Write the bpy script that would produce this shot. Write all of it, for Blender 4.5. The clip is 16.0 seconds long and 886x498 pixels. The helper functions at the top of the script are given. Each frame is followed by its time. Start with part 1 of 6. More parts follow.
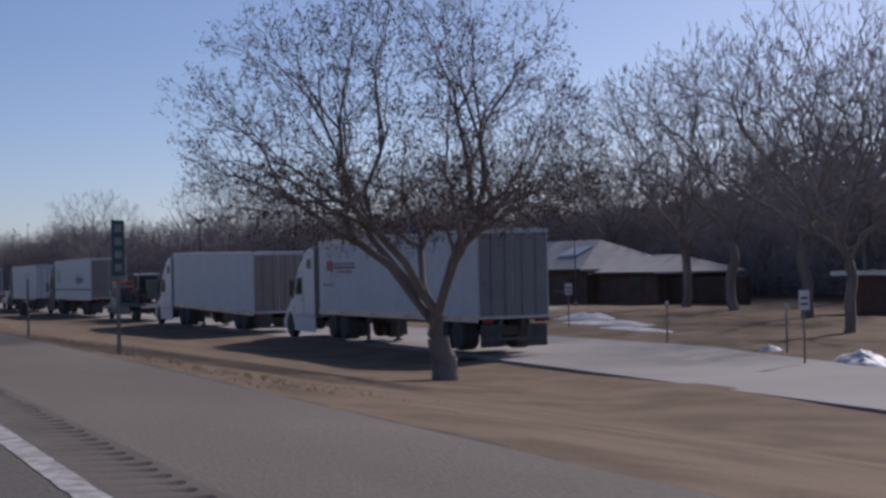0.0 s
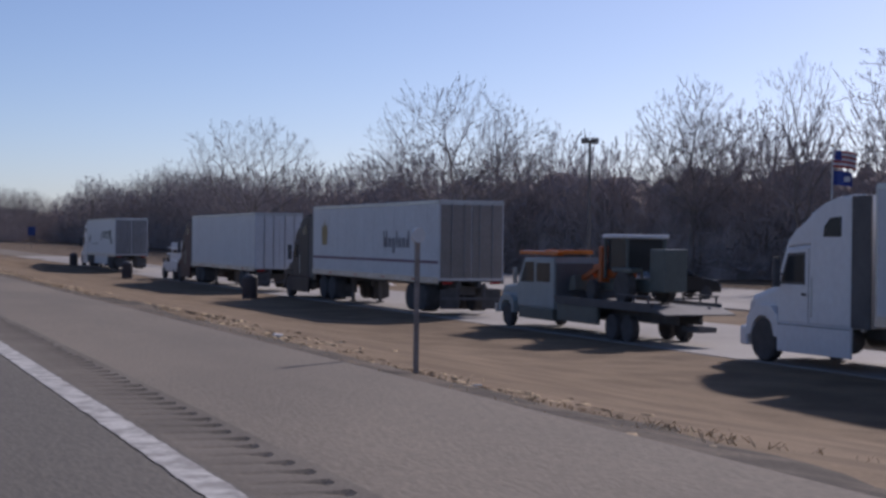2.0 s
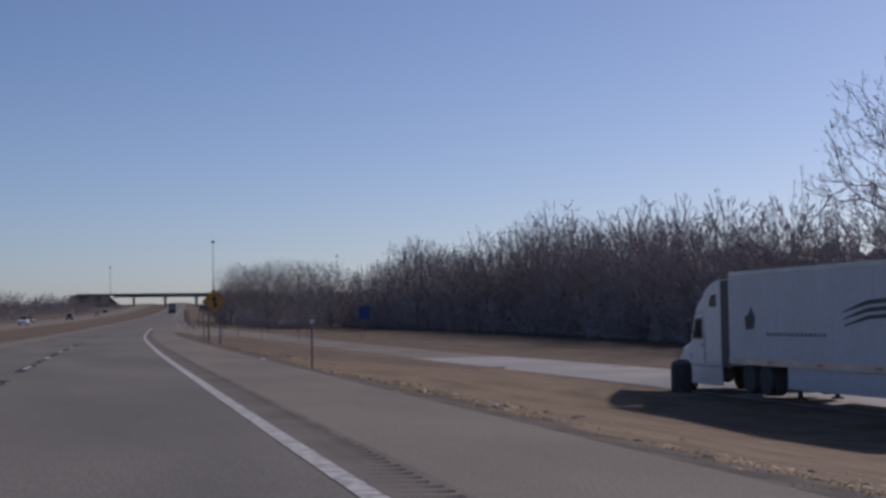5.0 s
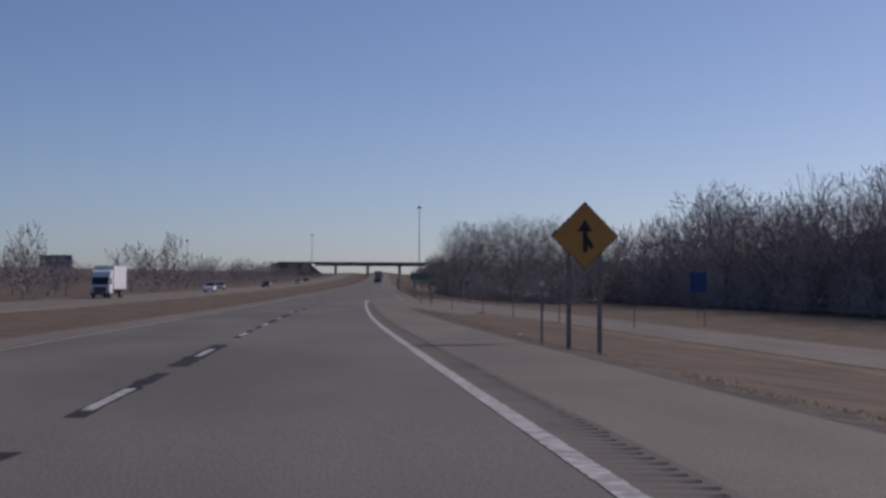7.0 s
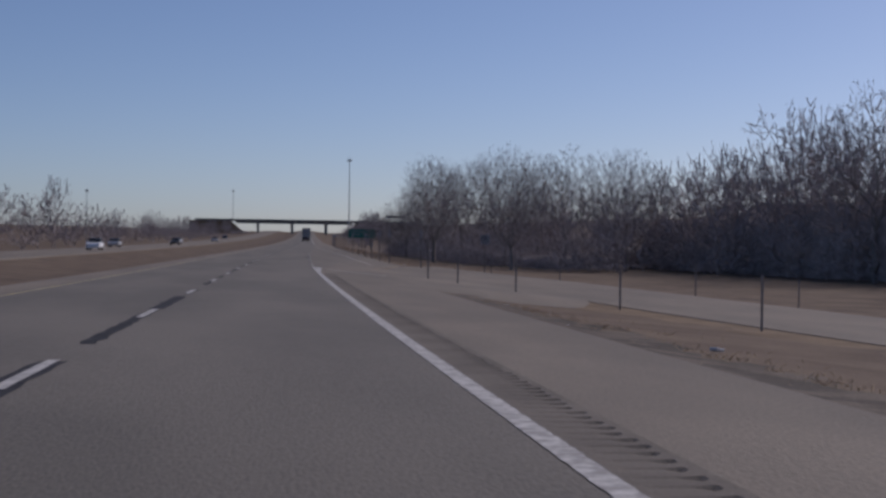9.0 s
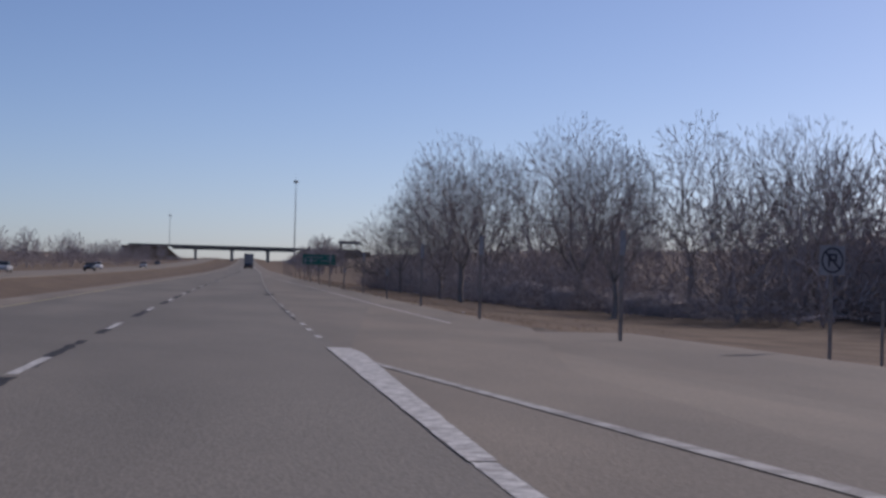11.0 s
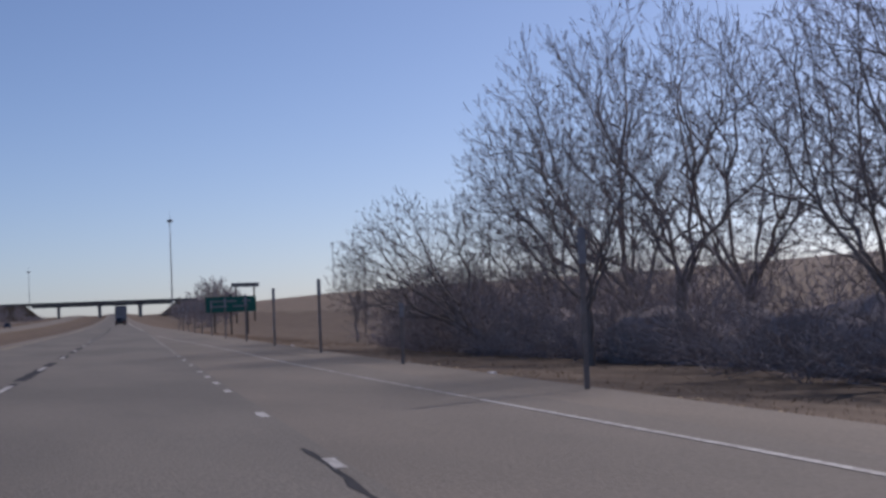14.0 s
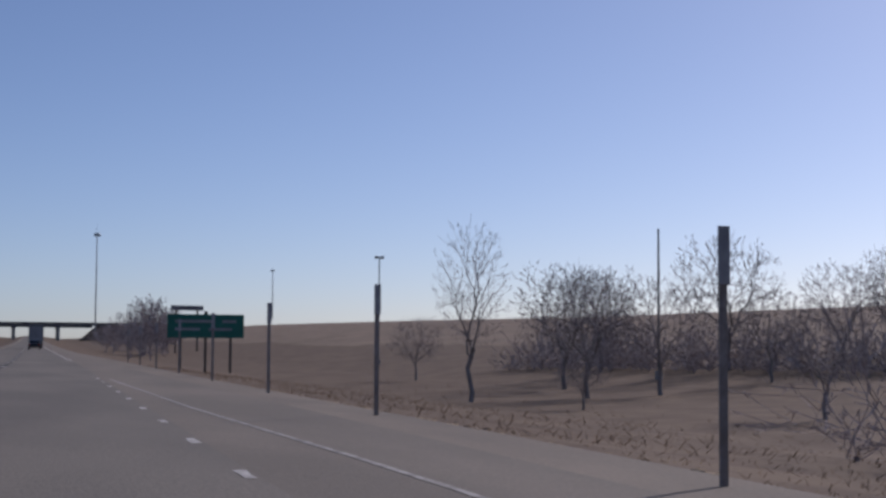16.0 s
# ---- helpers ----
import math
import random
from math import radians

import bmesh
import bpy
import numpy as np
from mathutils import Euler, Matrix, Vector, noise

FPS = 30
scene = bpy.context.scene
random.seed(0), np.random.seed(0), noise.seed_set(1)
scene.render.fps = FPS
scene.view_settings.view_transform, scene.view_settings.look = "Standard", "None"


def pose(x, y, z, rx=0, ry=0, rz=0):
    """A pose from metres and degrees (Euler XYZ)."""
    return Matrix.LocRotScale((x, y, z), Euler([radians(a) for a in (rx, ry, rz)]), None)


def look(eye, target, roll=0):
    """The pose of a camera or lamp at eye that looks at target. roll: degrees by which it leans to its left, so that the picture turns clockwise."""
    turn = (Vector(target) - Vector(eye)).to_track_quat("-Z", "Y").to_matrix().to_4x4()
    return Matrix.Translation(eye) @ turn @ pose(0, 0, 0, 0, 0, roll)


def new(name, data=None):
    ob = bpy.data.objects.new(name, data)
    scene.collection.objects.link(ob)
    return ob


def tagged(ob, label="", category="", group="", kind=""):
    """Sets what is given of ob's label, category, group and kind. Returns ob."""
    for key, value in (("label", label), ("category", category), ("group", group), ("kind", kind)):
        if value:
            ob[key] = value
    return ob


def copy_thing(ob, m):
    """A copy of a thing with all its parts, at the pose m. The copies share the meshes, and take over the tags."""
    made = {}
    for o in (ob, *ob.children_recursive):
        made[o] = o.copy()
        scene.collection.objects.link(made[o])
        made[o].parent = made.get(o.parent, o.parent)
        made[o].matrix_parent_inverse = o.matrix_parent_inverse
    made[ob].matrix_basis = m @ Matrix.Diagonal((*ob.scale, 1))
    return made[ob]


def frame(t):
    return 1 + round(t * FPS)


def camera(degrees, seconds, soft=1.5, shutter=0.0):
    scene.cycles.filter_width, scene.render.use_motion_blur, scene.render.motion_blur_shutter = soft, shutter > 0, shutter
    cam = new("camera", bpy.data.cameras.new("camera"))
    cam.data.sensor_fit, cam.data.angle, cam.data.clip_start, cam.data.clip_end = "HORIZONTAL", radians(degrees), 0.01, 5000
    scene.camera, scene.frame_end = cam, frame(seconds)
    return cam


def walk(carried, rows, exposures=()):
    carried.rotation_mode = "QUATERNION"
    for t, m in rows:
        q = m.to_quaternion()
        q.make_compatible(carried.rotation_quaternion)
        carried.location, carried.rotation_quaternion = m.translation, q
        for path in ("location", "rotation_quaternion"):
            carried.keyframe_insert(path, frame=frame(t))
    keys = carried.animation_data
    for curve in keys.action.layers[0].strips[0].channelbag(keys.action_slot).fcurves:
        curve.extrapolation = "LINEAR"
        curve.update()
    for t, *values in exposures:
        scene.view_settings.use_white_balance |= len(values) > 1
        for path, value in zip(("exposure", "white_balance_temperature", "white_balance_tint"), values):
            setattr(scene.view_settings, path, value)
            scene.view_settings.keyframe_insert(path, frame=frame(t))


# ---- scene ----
# ------------------------------------------------------------------ camera
cam = camera(32.34, 16.0, soft=3.0)
PATH = [
    (0, look((-1.379, -4.475, 1.100), (2.582, 4.707, 1.225), -1.21)),
    (0.5, look((-1.377, 10.320, 1.102), (2.470, 19.550, 1.176), -0.41)),
    (1, look((-1.456, 24.976, 1.094), (2.411, 34.198, 1.081), -0.01)),
    (1.5, look((-1.545, 39.687, 1.101), (2.269, 48.931, 1.050), -0.67)),
    (2, look((-1.632, 54.342, 1.057), (2.074, 63.629, 0.970), 0.73)),
    (2.5, look((-1.802, 68.992, 1.052), (2.051, 78.218, 0.890), 0.40)),
    (3, look((-1.917, 83.670, 1.012), (2.075, 92.837, 0.820), -0.46)),
    (3.5, look((-1.968, 98.605, 0.977), (2.127, 107.728, 0.843), -0.33)),
    (4, look((-1.913, 113.651, 0.916), (2.115, 122.803, 0.964), 0.27)),
    (4.5, look((-1.904, 128.644, 0.874), (1.232, 138.133, 1.205), -1.45)),
    (4.7, look((-1.851, 134.632, 0.858), (0.973, 144.220, 1.181), -0.84)),
    (5, look((-1.812, 143.635, 0.830), (0.494, 153.357, 1.247), -0.74)),
    (7.5, look((-0.173, 217.019, 0.502), (0.846, 226.965, 0.666), 0.31)),
    (8, look((0.210, 231.721, 0.466), (1.502, 241.637, 0.544), -0.09)),
    (8.5, look((0.643, 246.462, 0.425), (2.047, 256.363, 0.426), -0.70)),
    (8.7, look((0.874, 252.397, 0.405), (2.297, 262.295, 0.388), 0.14)),
    (11, look((4.001, 317.132, 0.343), (5.921, 326.944, 0.540), 1.48)),
    (11.5, look((4.888, 331.154, 0.377), (7.262, 340.859, 0.810), 1.12)),
    (12, look((5.714, 345.178, 0.406), (8.342, 354.812, 0.931), 0.11)),
    (12.5, look((6.574, 359.317, 0.442), (9.253, 368.939, 0.937), -0.11)),
    (13, look((7.450, 373.575, 0.508), (10.238, 383.168, 0.945), -2.28)),
    (13.5, look((8.237, 387.859, 0.537), (11.006, 397.442, 1.245), -0.94)),
    (14, look((9.189, 402.161, 0.661), (11.929, 411.768, 1.108), -2.32)),
    (14.5, look((10.070, 416.488, 0.697), (12.864, 426.083, 1.051), -2.19)),
    (15, look((11.021, 430.969, 0.754), (13.814, 440.559, 1.223), -1.34)),
    (15.5, look((12.041, 445.527, 0.856), (14.992, 455.068, 1.375), -0.99)),
    (16, look((13.196, 459.956, 0.985), (16.411, 469.400, 1.685), 0.33)),
]
walk(cam, PATH, exposures=[(0, 0.06, 5880, 22), (1, 0.31, 5880, 22), (3.5, 0.31, 5880, 22), (4.5, 0.20, 5880, 22), (5, -0.04, 5880, 22), (7.5, -0.11, 5880, 22), (8.5, -0.13, 5880, 22), (11, 0.2, 5880, 22), (14, 0.22, 5880, 22), (16, 0.1, 5880, 22)])

# ------------------------------------------------------------------ sky and sun
SUN_EL, SUN_AZ = 31.0, 56.0          # degrees; azimuth from +y towards +x
world = bpy.data.worlds.new("sky")
scene.world = world
world.use_nodes = True
wn = world.node_tree
sky = wn.nodes.new("ShaderNodeTexSky")
sky.sky_type, sky.sun_disc = "NISHITA", False
sky.sun_elevation, sky.sun_rotation = radians(SUN_EL), radians(SUN_AZ)
sky.altitude, sky.air_density, sky.dust_density, sky.ozone_density = 200, 0.72, 0.7, 2.4
wn.links.new(sky.outputs[0], wn.nodes["Background"].inputs[0])
wn.nodes["Background"].inputs[1].default_value = 0.07
sun = new("sun", bpy.data.lights.new("sun", "SUN"))
sun.data.energy, sun.data.angle, sun.data.color = 3.0, radians(2.0), (1.0, 0.91, 0.79)
ca, sa, ce, se = math.cos(radians(SUN_AZ)), math.sin(radians(SUN_AZ)), math.cos(radians(SUN_EL)), math.sin(radians(SUN_EL))
sun.matrix_basis = look((0, 0, 60), (-sa * ce, -ca * ce, 60 - se))


# ------------------------------------------------------------------ materials
def mat(name, col, rough=0.8, metal=0.0, col2=None, big=0.6, fine=14.0, amount=0.5, bump=0.15, stretch=(1, 1, 1), spec=0.4, per=0.0, sheen=0.0):
    """A surface with grain at two scales; per: variation from object to object."""
    m = bpy.data.materials.new(name)
    m.use_nodes = True
    t = m.node_tree
    b = t.nodes["Principled BSDF"]
    co = t.nodes.new("ShaderNodeTexCoord")
    mp = t.nodes.new("ShaderNodeMapping")
    mp.inputs["Scale"].default_value = stretch
    t.links.new(co.outputs["Object"], mp.inputs["Vector"])
    n1, n2 = t.nodes.new("ShaderNodeTexNoise"), t.nodes.new("ShaderNodeTexNoise")
    for n, s, d in ((n1, big, 5), (n2, fine, 3)):
        n.inputs["Scale"].default_value, n.inputs["Detail"].default_value = s, d
        t.links.new(mp.outputs["Vector"], n.inputs["Vector"])
    col2 = col2 or tuple(c * 0.72 for c in col)
    r1 = t.nodes.new("ShaderNodeValToRGB")
    r1.color_ramp.elements[0].position, r1.color_ramp.elements[1].position = 0.5 - 0.3 * (1.1 - amount), 0.5 + 0.3 * (1.1 - amount)
    r1.color_ramp.elements[0].color, r1.color_ramp.elements[1].color = (*col2, 1), (*col, 1)
    t.links.new(n1.outputs["Fac"], r1.inputs["Fac"])
    mx = t.nodes.new("ShaderNodeMix")
    mx.data_type, mx.blend_type = "RGBA", "MULTIPLY"
    mx.inputs[0].default_value = amount * 0.7
    t.links.new(r1.outputs["Color"], mx.inputs[6])
    r2 = t.nodes.new("ShaderNodeValToRGB")
    r2.color_ramp.elements[0].position, r2.color_ramp.elements[1].position = 0.3, 0.7
    r2.color_ramp.elements[0].color, r2.color_ramp.elements[1].color = (0.62, 0.62, 0.62, 1), (1.25, 1.25, 1.25, 1)
    t.links.new(n2.outputs["Fac"], r2.inputs["Fac"])
    t.links.new(r2.outputs["Color"], mx.inputs[7])
    last = mx.outputs[2]
    if per:
        oi, hs = t.nodes.new("ShaderNodeObjectInfo"), t.nodes.new("ShaderNodeHueSaturation")
        mr = t.nodes.new("ShaderNodeMapRange")
        mr.inputs["To Min"].default_value, mr.inputs["To Max"].default_value = 1 - per, 1 + per
        t.links.new(oi.outputs["Random"], mr.inputs["Value"])
        t.links.new(mr.outputs["Result"], hs.inputs["Value"])
        t.links.new(last, hs.inputs["Color"])
        last = hs.outputs["Color"]
    t.links.new(last, b.inputs["Base Color"])
    b.inputs["Roughness"].default_value, b.inputs["Metallic"].default_value = rough, metal
    b.inputs["Specular IOR Level"].default_value = spec
    if bump:
        bp = t.nodes.new("ShaderNodeBump")
        bp.inputs["Strength"].default_value, bp.inputs["Distance"].default_value = bump, 0.02
        t.links.new(n2.outputs["Fac"], bp.inputs["Height"])
        t.links.new(bp.outputs["Normal"], b.inputs["Normal"])
    return m


M_LANE = mat("lane_asphalt", (0.172, 0.153, 0.126), 0.85, col2=(0.128, 0.115, 0.096), big=0.35, fine=40, amount=0.7, bump=0.25, stretch=(1, 0.25, 1), spec=0.25)
M_SHOULDER = mat("shoulder_asphalt", (0.22, 0.186, 0.146), 0.9, col2=(0.172, 0.147, 0.118), big=0.45, fine=45, amount=0.68, bump=0.3, stretch=(1, 0.3, 1), spec=0.2)
M_RUMBLE = mat("rumble_asphalt", (0.18, 0.155, 0.127), 0.92, big=0.8, fine=45, amount=0.5, bump=0.3, spec=0.2)
M_MERGE = mat("entrance_lane_asphalt", (0.198, 0.170, 0.137), 0.88, col2=(0.155, 0.135, 0.110), big=0.4, fine=42, amount=0.68, bump=0.28, stretch=(1, 0.28, 1), spec=0.22)
M_TAR = mat("tar", (0.045, 0.045, 0.05), 0.9, big=2, fine=30, amount=0.5, bump=0.1, spec=0.1)
M_CONCRETE = mat("concrete", (0.35, 0.322, 0.292), 0.85, col2=(0.275, 0.255, 0.232), big=0.2, fine=20, amount=0.5, bump=0.12, spec=0.25)
M_PAINT = mat("road_paint", (0.53, 0.51, 0.47), 0.7, col2=(0.30, 0.28, 0.255), big=7, fine=30, amount=0.75, bump=0.1)
M_FAINT_PAINT = mat("faded_road_paint", (0.36, 0.34, 0.31), 0.75, col2=(0.20, 0.185, 0.165), big=3.0, fine=30, amount=0.8, bump=0.1)
M_YELLOW_PAINT = mat("yellow_paint", (0.42, 0.33, 0.16), 0.7, col2=(0.25, 0.22, 0.15), big=2.5, fine=30, amount=0.7, bump=0.1)
M_GRASS = mat("dry_grass", (0.235, 0.172, 0.112), 0.95, col2=(0.165, 0.119, 0.077), big=0.7, fine=24, amount=0.7, bump=0.45, spec=0.1)
M_FIELD = mat("brown_grass", (0.172, 0.128, 0.09), 0.95, col2=(0.118, 0.086, 0.062), big=0.5, fine=14, amount=0.7, bump=0.4, spec=0.1)
M_HILL = mat("pale_hill_grass", (0.24, 0.185, 0.135), 0.95, col2=(0.18, 0.137, 0.10), big=0.12, fine=5, amount=0.8, bump=0.5, spec=0.1)
M_BLADE = mat("straw", (0.46, 0.35, 0.21), 0.9, col2=(0.33, 0.24, 0.14), big=0.5, fine=6, amount=0.6, bump=0, spec=0.1)
M_BROWN_WEED = mat("brown_weed", (0.22, 0.145, 0.09), 0.95, big=0.5, fine=6, amount=0.6, bump=0, spec=0.1)
M_BARK = mat("grey_bark", (0.30, 0.265, 0.245), 0.95, col2=(0.21, 0.185, 0.17), big=1.5, fine=25, amount=0.6, bump=0.5, stretch=(1, 1, 0.3), spec=0.1, per=0.15)
M_TWIG = mat("twig_bark", (0.34, 0.295, 0.28), 0.95, big=0.8, fine=6, amount=0.4, bump=0, spec=0.1, per=0.15)
M_BRUSH = mat("brush_twigs", (0.40, 0.35, 0.34), 0.95, col2=(0.33, 0.285, 0.28), big=0.25, fine=4, amount=0.5, bump=0, spec=0.1)
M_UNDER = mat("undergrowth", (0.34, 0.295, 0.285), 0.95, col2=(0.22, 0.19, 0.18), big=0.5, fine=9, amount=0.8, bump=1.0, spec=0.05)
M_DEADLEAF = mat("dead_leaf", (0.10, 0.066, 0.05), 0.9, big=3, fine=8, amount=0.5, bump=0, spec=0.1)
M_SNOW = mat("old_snow", (0.78, 0.79, 0.8), 0.6, col2=(0.5, 0.49, 0.47), big=1.2, fine=12, amount=0.5, bump=0.4)
M_WHITE = mat("white_panel", (0.63, 0.65, 0.685), 0.42, col2=(0.54, 0.55, 0.575), big=0.35, fine=5, amount=0.25, bump=0.02)
M_WHITE2 = mat("white_vehicle_paint", (0.74, 0.75, 0.76), 0.3, col2=(0.68, 0.68, 0.69), big=0.7, fine=6, amount=0.2, bump=0.0, spec=0.5)
# trailer rear doors: shade of the side away from the sun is in these colours
M_GREY_SHADEDOOR = mat("grey_print_and_shaded_door", (0.25, 0.25, 0.265), 0.5, col2=(0.19, 0.19, 0.20), big=0.6, fine=8, amount=0.4, bump=0.03)
M_TAN_SHADEDOOR = mat("shaded_tan_rear_door", (0.27, 0.24, 0.225), 0.5, col2=(0.20, 0.18, 0.165), big=0.6, fine=8, amount=0.4, bump=0.03)
M_ALU = mat("aluminium", (0.56, 0.57, 0.58), 0.35, 0.8, big=1, fine=20, amount=0.3, bump=0.02)
M_STEEL = mat("galvanised_steel", (0.33, 0.33, 0.33), 0.55, 0.6, big=2, fine=20, amount=0.4, bump=0.05)
M_FRAME = mat("dark_frame_steel", (0.13, 0.125, 0.125), 0.7, big=2, fine=15, amount=0.4, bump=0.05)
M_TYRE = mat("tyre_rubber", (0.115, 0.108, 0.105), 0.85, big=4, fine=30, amount=0.4, bump=0.2, spec=0.2)
M_RIM = mat("wheel_rim", (0.38, 0.38, 0.39), 0.45, 0.6, big=3, fine=20, amount=0.4, bump=0.03)
M_GLASS = mat("dark_glass", (0.04, 0.045, 0.05), 0.2, big=1, fine=4, amount=0.1, bump=0, spec=0.25)
M_MAROON = mat("maroon_paint", (0.065, 0.018, 0.022), 0.45, big=1, fine=6, amount=0.2, bump=0, spec=0.2)
M_DKBROWN = mat("dark_brown_paint", (0.042, 0.032, 0.038), 0.45, big=1, fine=6, amount=0.2, bump=0, spec=0.2)
M_TEAL = mat("pale_teal_paint", (0.33, 0.39, 0.41), 0.35, big=1, fine=6, amount=0.2, bump=0, spec=0.5)
M_ORANGE = mat("orange_paint", (0.46, 0.12, 0.03), 0.45, big=1.5, fine=8, amount=0.3, bump=0.02)
M_GREENGREY = mat("green_grey_paint", (0.12, 0.14, 0.13), 0.45, big=1.5, fine=8, amount=0.3, bump=0.02)
M_RED = mat("red_paint", (0.42, 0.05, 0.04), 0.4, big=2, fine=8, amount=0.2, bump=0)
M_BLUE = mat("blue_paint", (0.03, 0.06, 0.28), 0.45, big=2, fine=8, amount=0.2, bump=0)
M_DKBLUE = mat("dark_blue_car_paint", (0.03, 0.04, 0.07), 0.25, big=2, fine=8, amount=0.2, bump=0, spec=0.6)
M_SILVER = mat("silver_car_paint", (0.45, 0.46, 0.48), 0.3, 0.3, big=2, fine=8, amount=0.15, bump=0)
M_BLACK = mat("black_car_paint", (0.02, 0.02, 0.022), 0.3, big=2, fine=8, amount=0.2, bump=0, spec=0.6)
M_INK = mat("dark_lettering", (0.05, 0.05, 0.07), 0.5, big=2, fine=8, amount=0.2, bump=0)
M_BLACKLETTER = mat("faded_black_print", (0.12, 0.12, 0.15), 0.5, col2=(0.20, 0.20, 0.23), big=6, fine=14, amount=0.6, bump=0)
M_REDINK = mat("red_lettering", (0.45, 0.12, 0.10), 0.5, big=2, fine=8, amount=0.2, bump=0)
M_PALEINK = mat("pale_lilac_print", (0.24, 0.24, 0.34), 0.5, big=2, fine=8, amount=0.2, bump=0)
M_PALERED = mat("faded_red_print", (0.48, 0.27, 0.27), 0.5, big=2, fine=8, amount=0.2, bump=0)
M_PURPLE = mat("purple_stripe", (0.16, 0.07, 0.13), 0.5, big=2, fine=8, amount=0.2, bump=0)
M_GOLD = mat("gold_shield", (0.34, 0.24, 0.09), 0.5, big=6, fine=12, amount=0.5, bump=0)
M_DKGREEN = mat("dark_green_graphic", (0.06, 0.085, 0.09), 0.5, big=2, fine=8, amount=0.3, bump=0)
M_SIGNYELLOW = mat("sign_yellow", (0.62, 0.31, 0.075), 0.55, big=1, fine=10, amount=0.2, bump=0)
M_SIGNGREEN = mat("sign_green", (0.012, 0.16, 0.115), 0.5, big=1, fine=10, amount=0.2, bump=0)
M_SIGNTEAL = mat("sign_faded_green", (0.05, 0.125, 0.13), 0.5, big=1, fine=10, amount=0.3, bump=0)
M_SIGNBLUE = mat("sign_blue", (0.05, 0.09, 0.27), 0.5, big=1, fine=10, amount=0.2, bump=0)
M_SIGNWHITE = mat("sign_white", (0.7, 0.7, 0.7), 0.5, big=1, fine=10, amount=0.2, bump=0)
M_SIGNBLACK = mat("sign_black", (0.03, 0.028, 0.03), 0.6, big=1, fine=10, amount=0.2, bump=0)
M_POST = mat("rusty_steel_post", (0.30, 0.265, 0.245), 0.85, 0.0, col2=(0.22, 0.185, 0.165), big=3, fine=20, amount=0.6, bump=0.1)
M_PLATE = mat("grey_marker_plate", (0.36, 0.36, 0.37), 0.6, col2=(0.27, 0.27, 0.28), big=3, fine=20, amount=0.4, bump=0.05)
M_WOODPOST = mat("weathered_timber", (0.15, 0.12, 0.095), 0.9, big=2, fine=18, amount=0.6, bump=0.25, stretch=(1, 1, 0.15))
M_REFLECT = mat("white_reflector", (0.75, 0.75, 0.75), 0.2, big=2, fine=20, amount=0.1, bump=0)
M_BIN = mat("brown_bin_slats", (0.105, 0.088, 0.086), 0.8, big=2, fine=14, amount=0.5, bump=0.15, stretch=(1, 1, 0.2))
M_BRICK = mat("brown_brick", (0.17, 0.10, 0.08), 0.9, col2=(0.12, 0.075, 0.062), big=1.2, fine=12, amount=0.6, bump=0.25)
M_SHINGLE = mat("pale_shingles", (0.40, 0.39, 0.385), 0.9, col2=(0.32, 0.31, 0.31), big=0.8, fine=16, amount=0.5, bump=0.3)
M_DKWOOD = mat("dark_brown_wood", (0.09, 0.06, 0.045), 0.85, big=1.2, fine=12, amount=0.5, bump=0.15)
M_BRIDGE = mat("weathered_bridge_steel", (0.085, 0.085, 0.095), 0.8, big=0.3, fine=3, amount=0.4, bump=0.05)
M_VERGE = mat("gravel_verge", (0.15, 0.123, 0.098), 0.95, col2=(0.085, 0.072, 0.06), big=1.6, fine=22, amount=0.85, bump=0.8, spec=0.1)
M_CLOD = mat("dry_turf", (0.46, 0.36, 0.23), 0.95, col2=(0.20, 0.145, 0.095), big=2.2, fine=20, amount=0.9, bump=0.6, spec=0.1)
M_AMBER = mat("amber_lens", (0.62, 0.16, 0.02), 0.25, big=3, fine=10, amount=0.2, bump=0)
M_REDLENS = mat("red_lens", (0.36, 0.02, 0.02), 0.25, big=3, fine=10, amount=0.2, bump=0)
M_BILL = mat("billboard_face", (0.22, 0.22, 0.23), 0.7, big=0.7, fine=4, amount=0.6, bump=0)


# ------------------------------------------------------------------ the line of the road
KNOT_Y0, KNOT_DY = -60.0, 40.0
LINE_X = (-0.125, 0.0, 0.0, -0.102, -0.291, -0.203, 0.475, 1.483, 2.805, 4.655, 6.798, 9.231, 11.973, 14.933, 17.882, 20.846, 23.825, 26.816, 29.82)
LINE_Z = (-0.023, 0.0, 0.0, -0.031, -0.125, -0.262, -0.404, -0.563, -0.708, -0.759, -0.715, -0.573, -0.371, -0.14, 0.112, 0.375, 0.644, 0.916, 1.191)


def spline(k, y):
    u = min(max((y - KNOT_Y0) / KNOT_DY, 1.0), len(k) - 2.001)
    i = int(u)
    t = u - i
    a, b, c, d = k[i - 1], k[i], k[i + 1], k[i + 2]
    return 0.5 * (2 * b + (c - a) * t + (2 * a - 5 * b + 4 * c - d) * t * t + (3 * b - 3 * c + d - a) * t**3)


def C(y):
    """x of the right edge line of the highway."""
    return spline(LINE_X, y) if y < 560 else spline(LINE_X, 560) + (y - 560) * 0.0665


def G(y):
    """Height of the highway."""
    if y < 560:
        return spline(LINE_Z, y)
    w = min(y, 1500) - 560
    return spline(LINE_Z, 560) + 0.0068 * w + 6.5e-6 * w * w


def lerp(x, pts):
    """Smooth line through (x, value) pairs."""
    if x <= pts[0][0]:
        return pts[0][1]
    for (a, va), (b, vb) in zip(pts, pts[1:]):
        if x <= b:
            return va + (vb - va) * (x - a) / (b - a)
    return pts[-1][1]


def ease(x, a, b):
    t = min(max((x - a) / (b - a), 0.0), 1.0)
    return t * t * (3 - 2 * t)


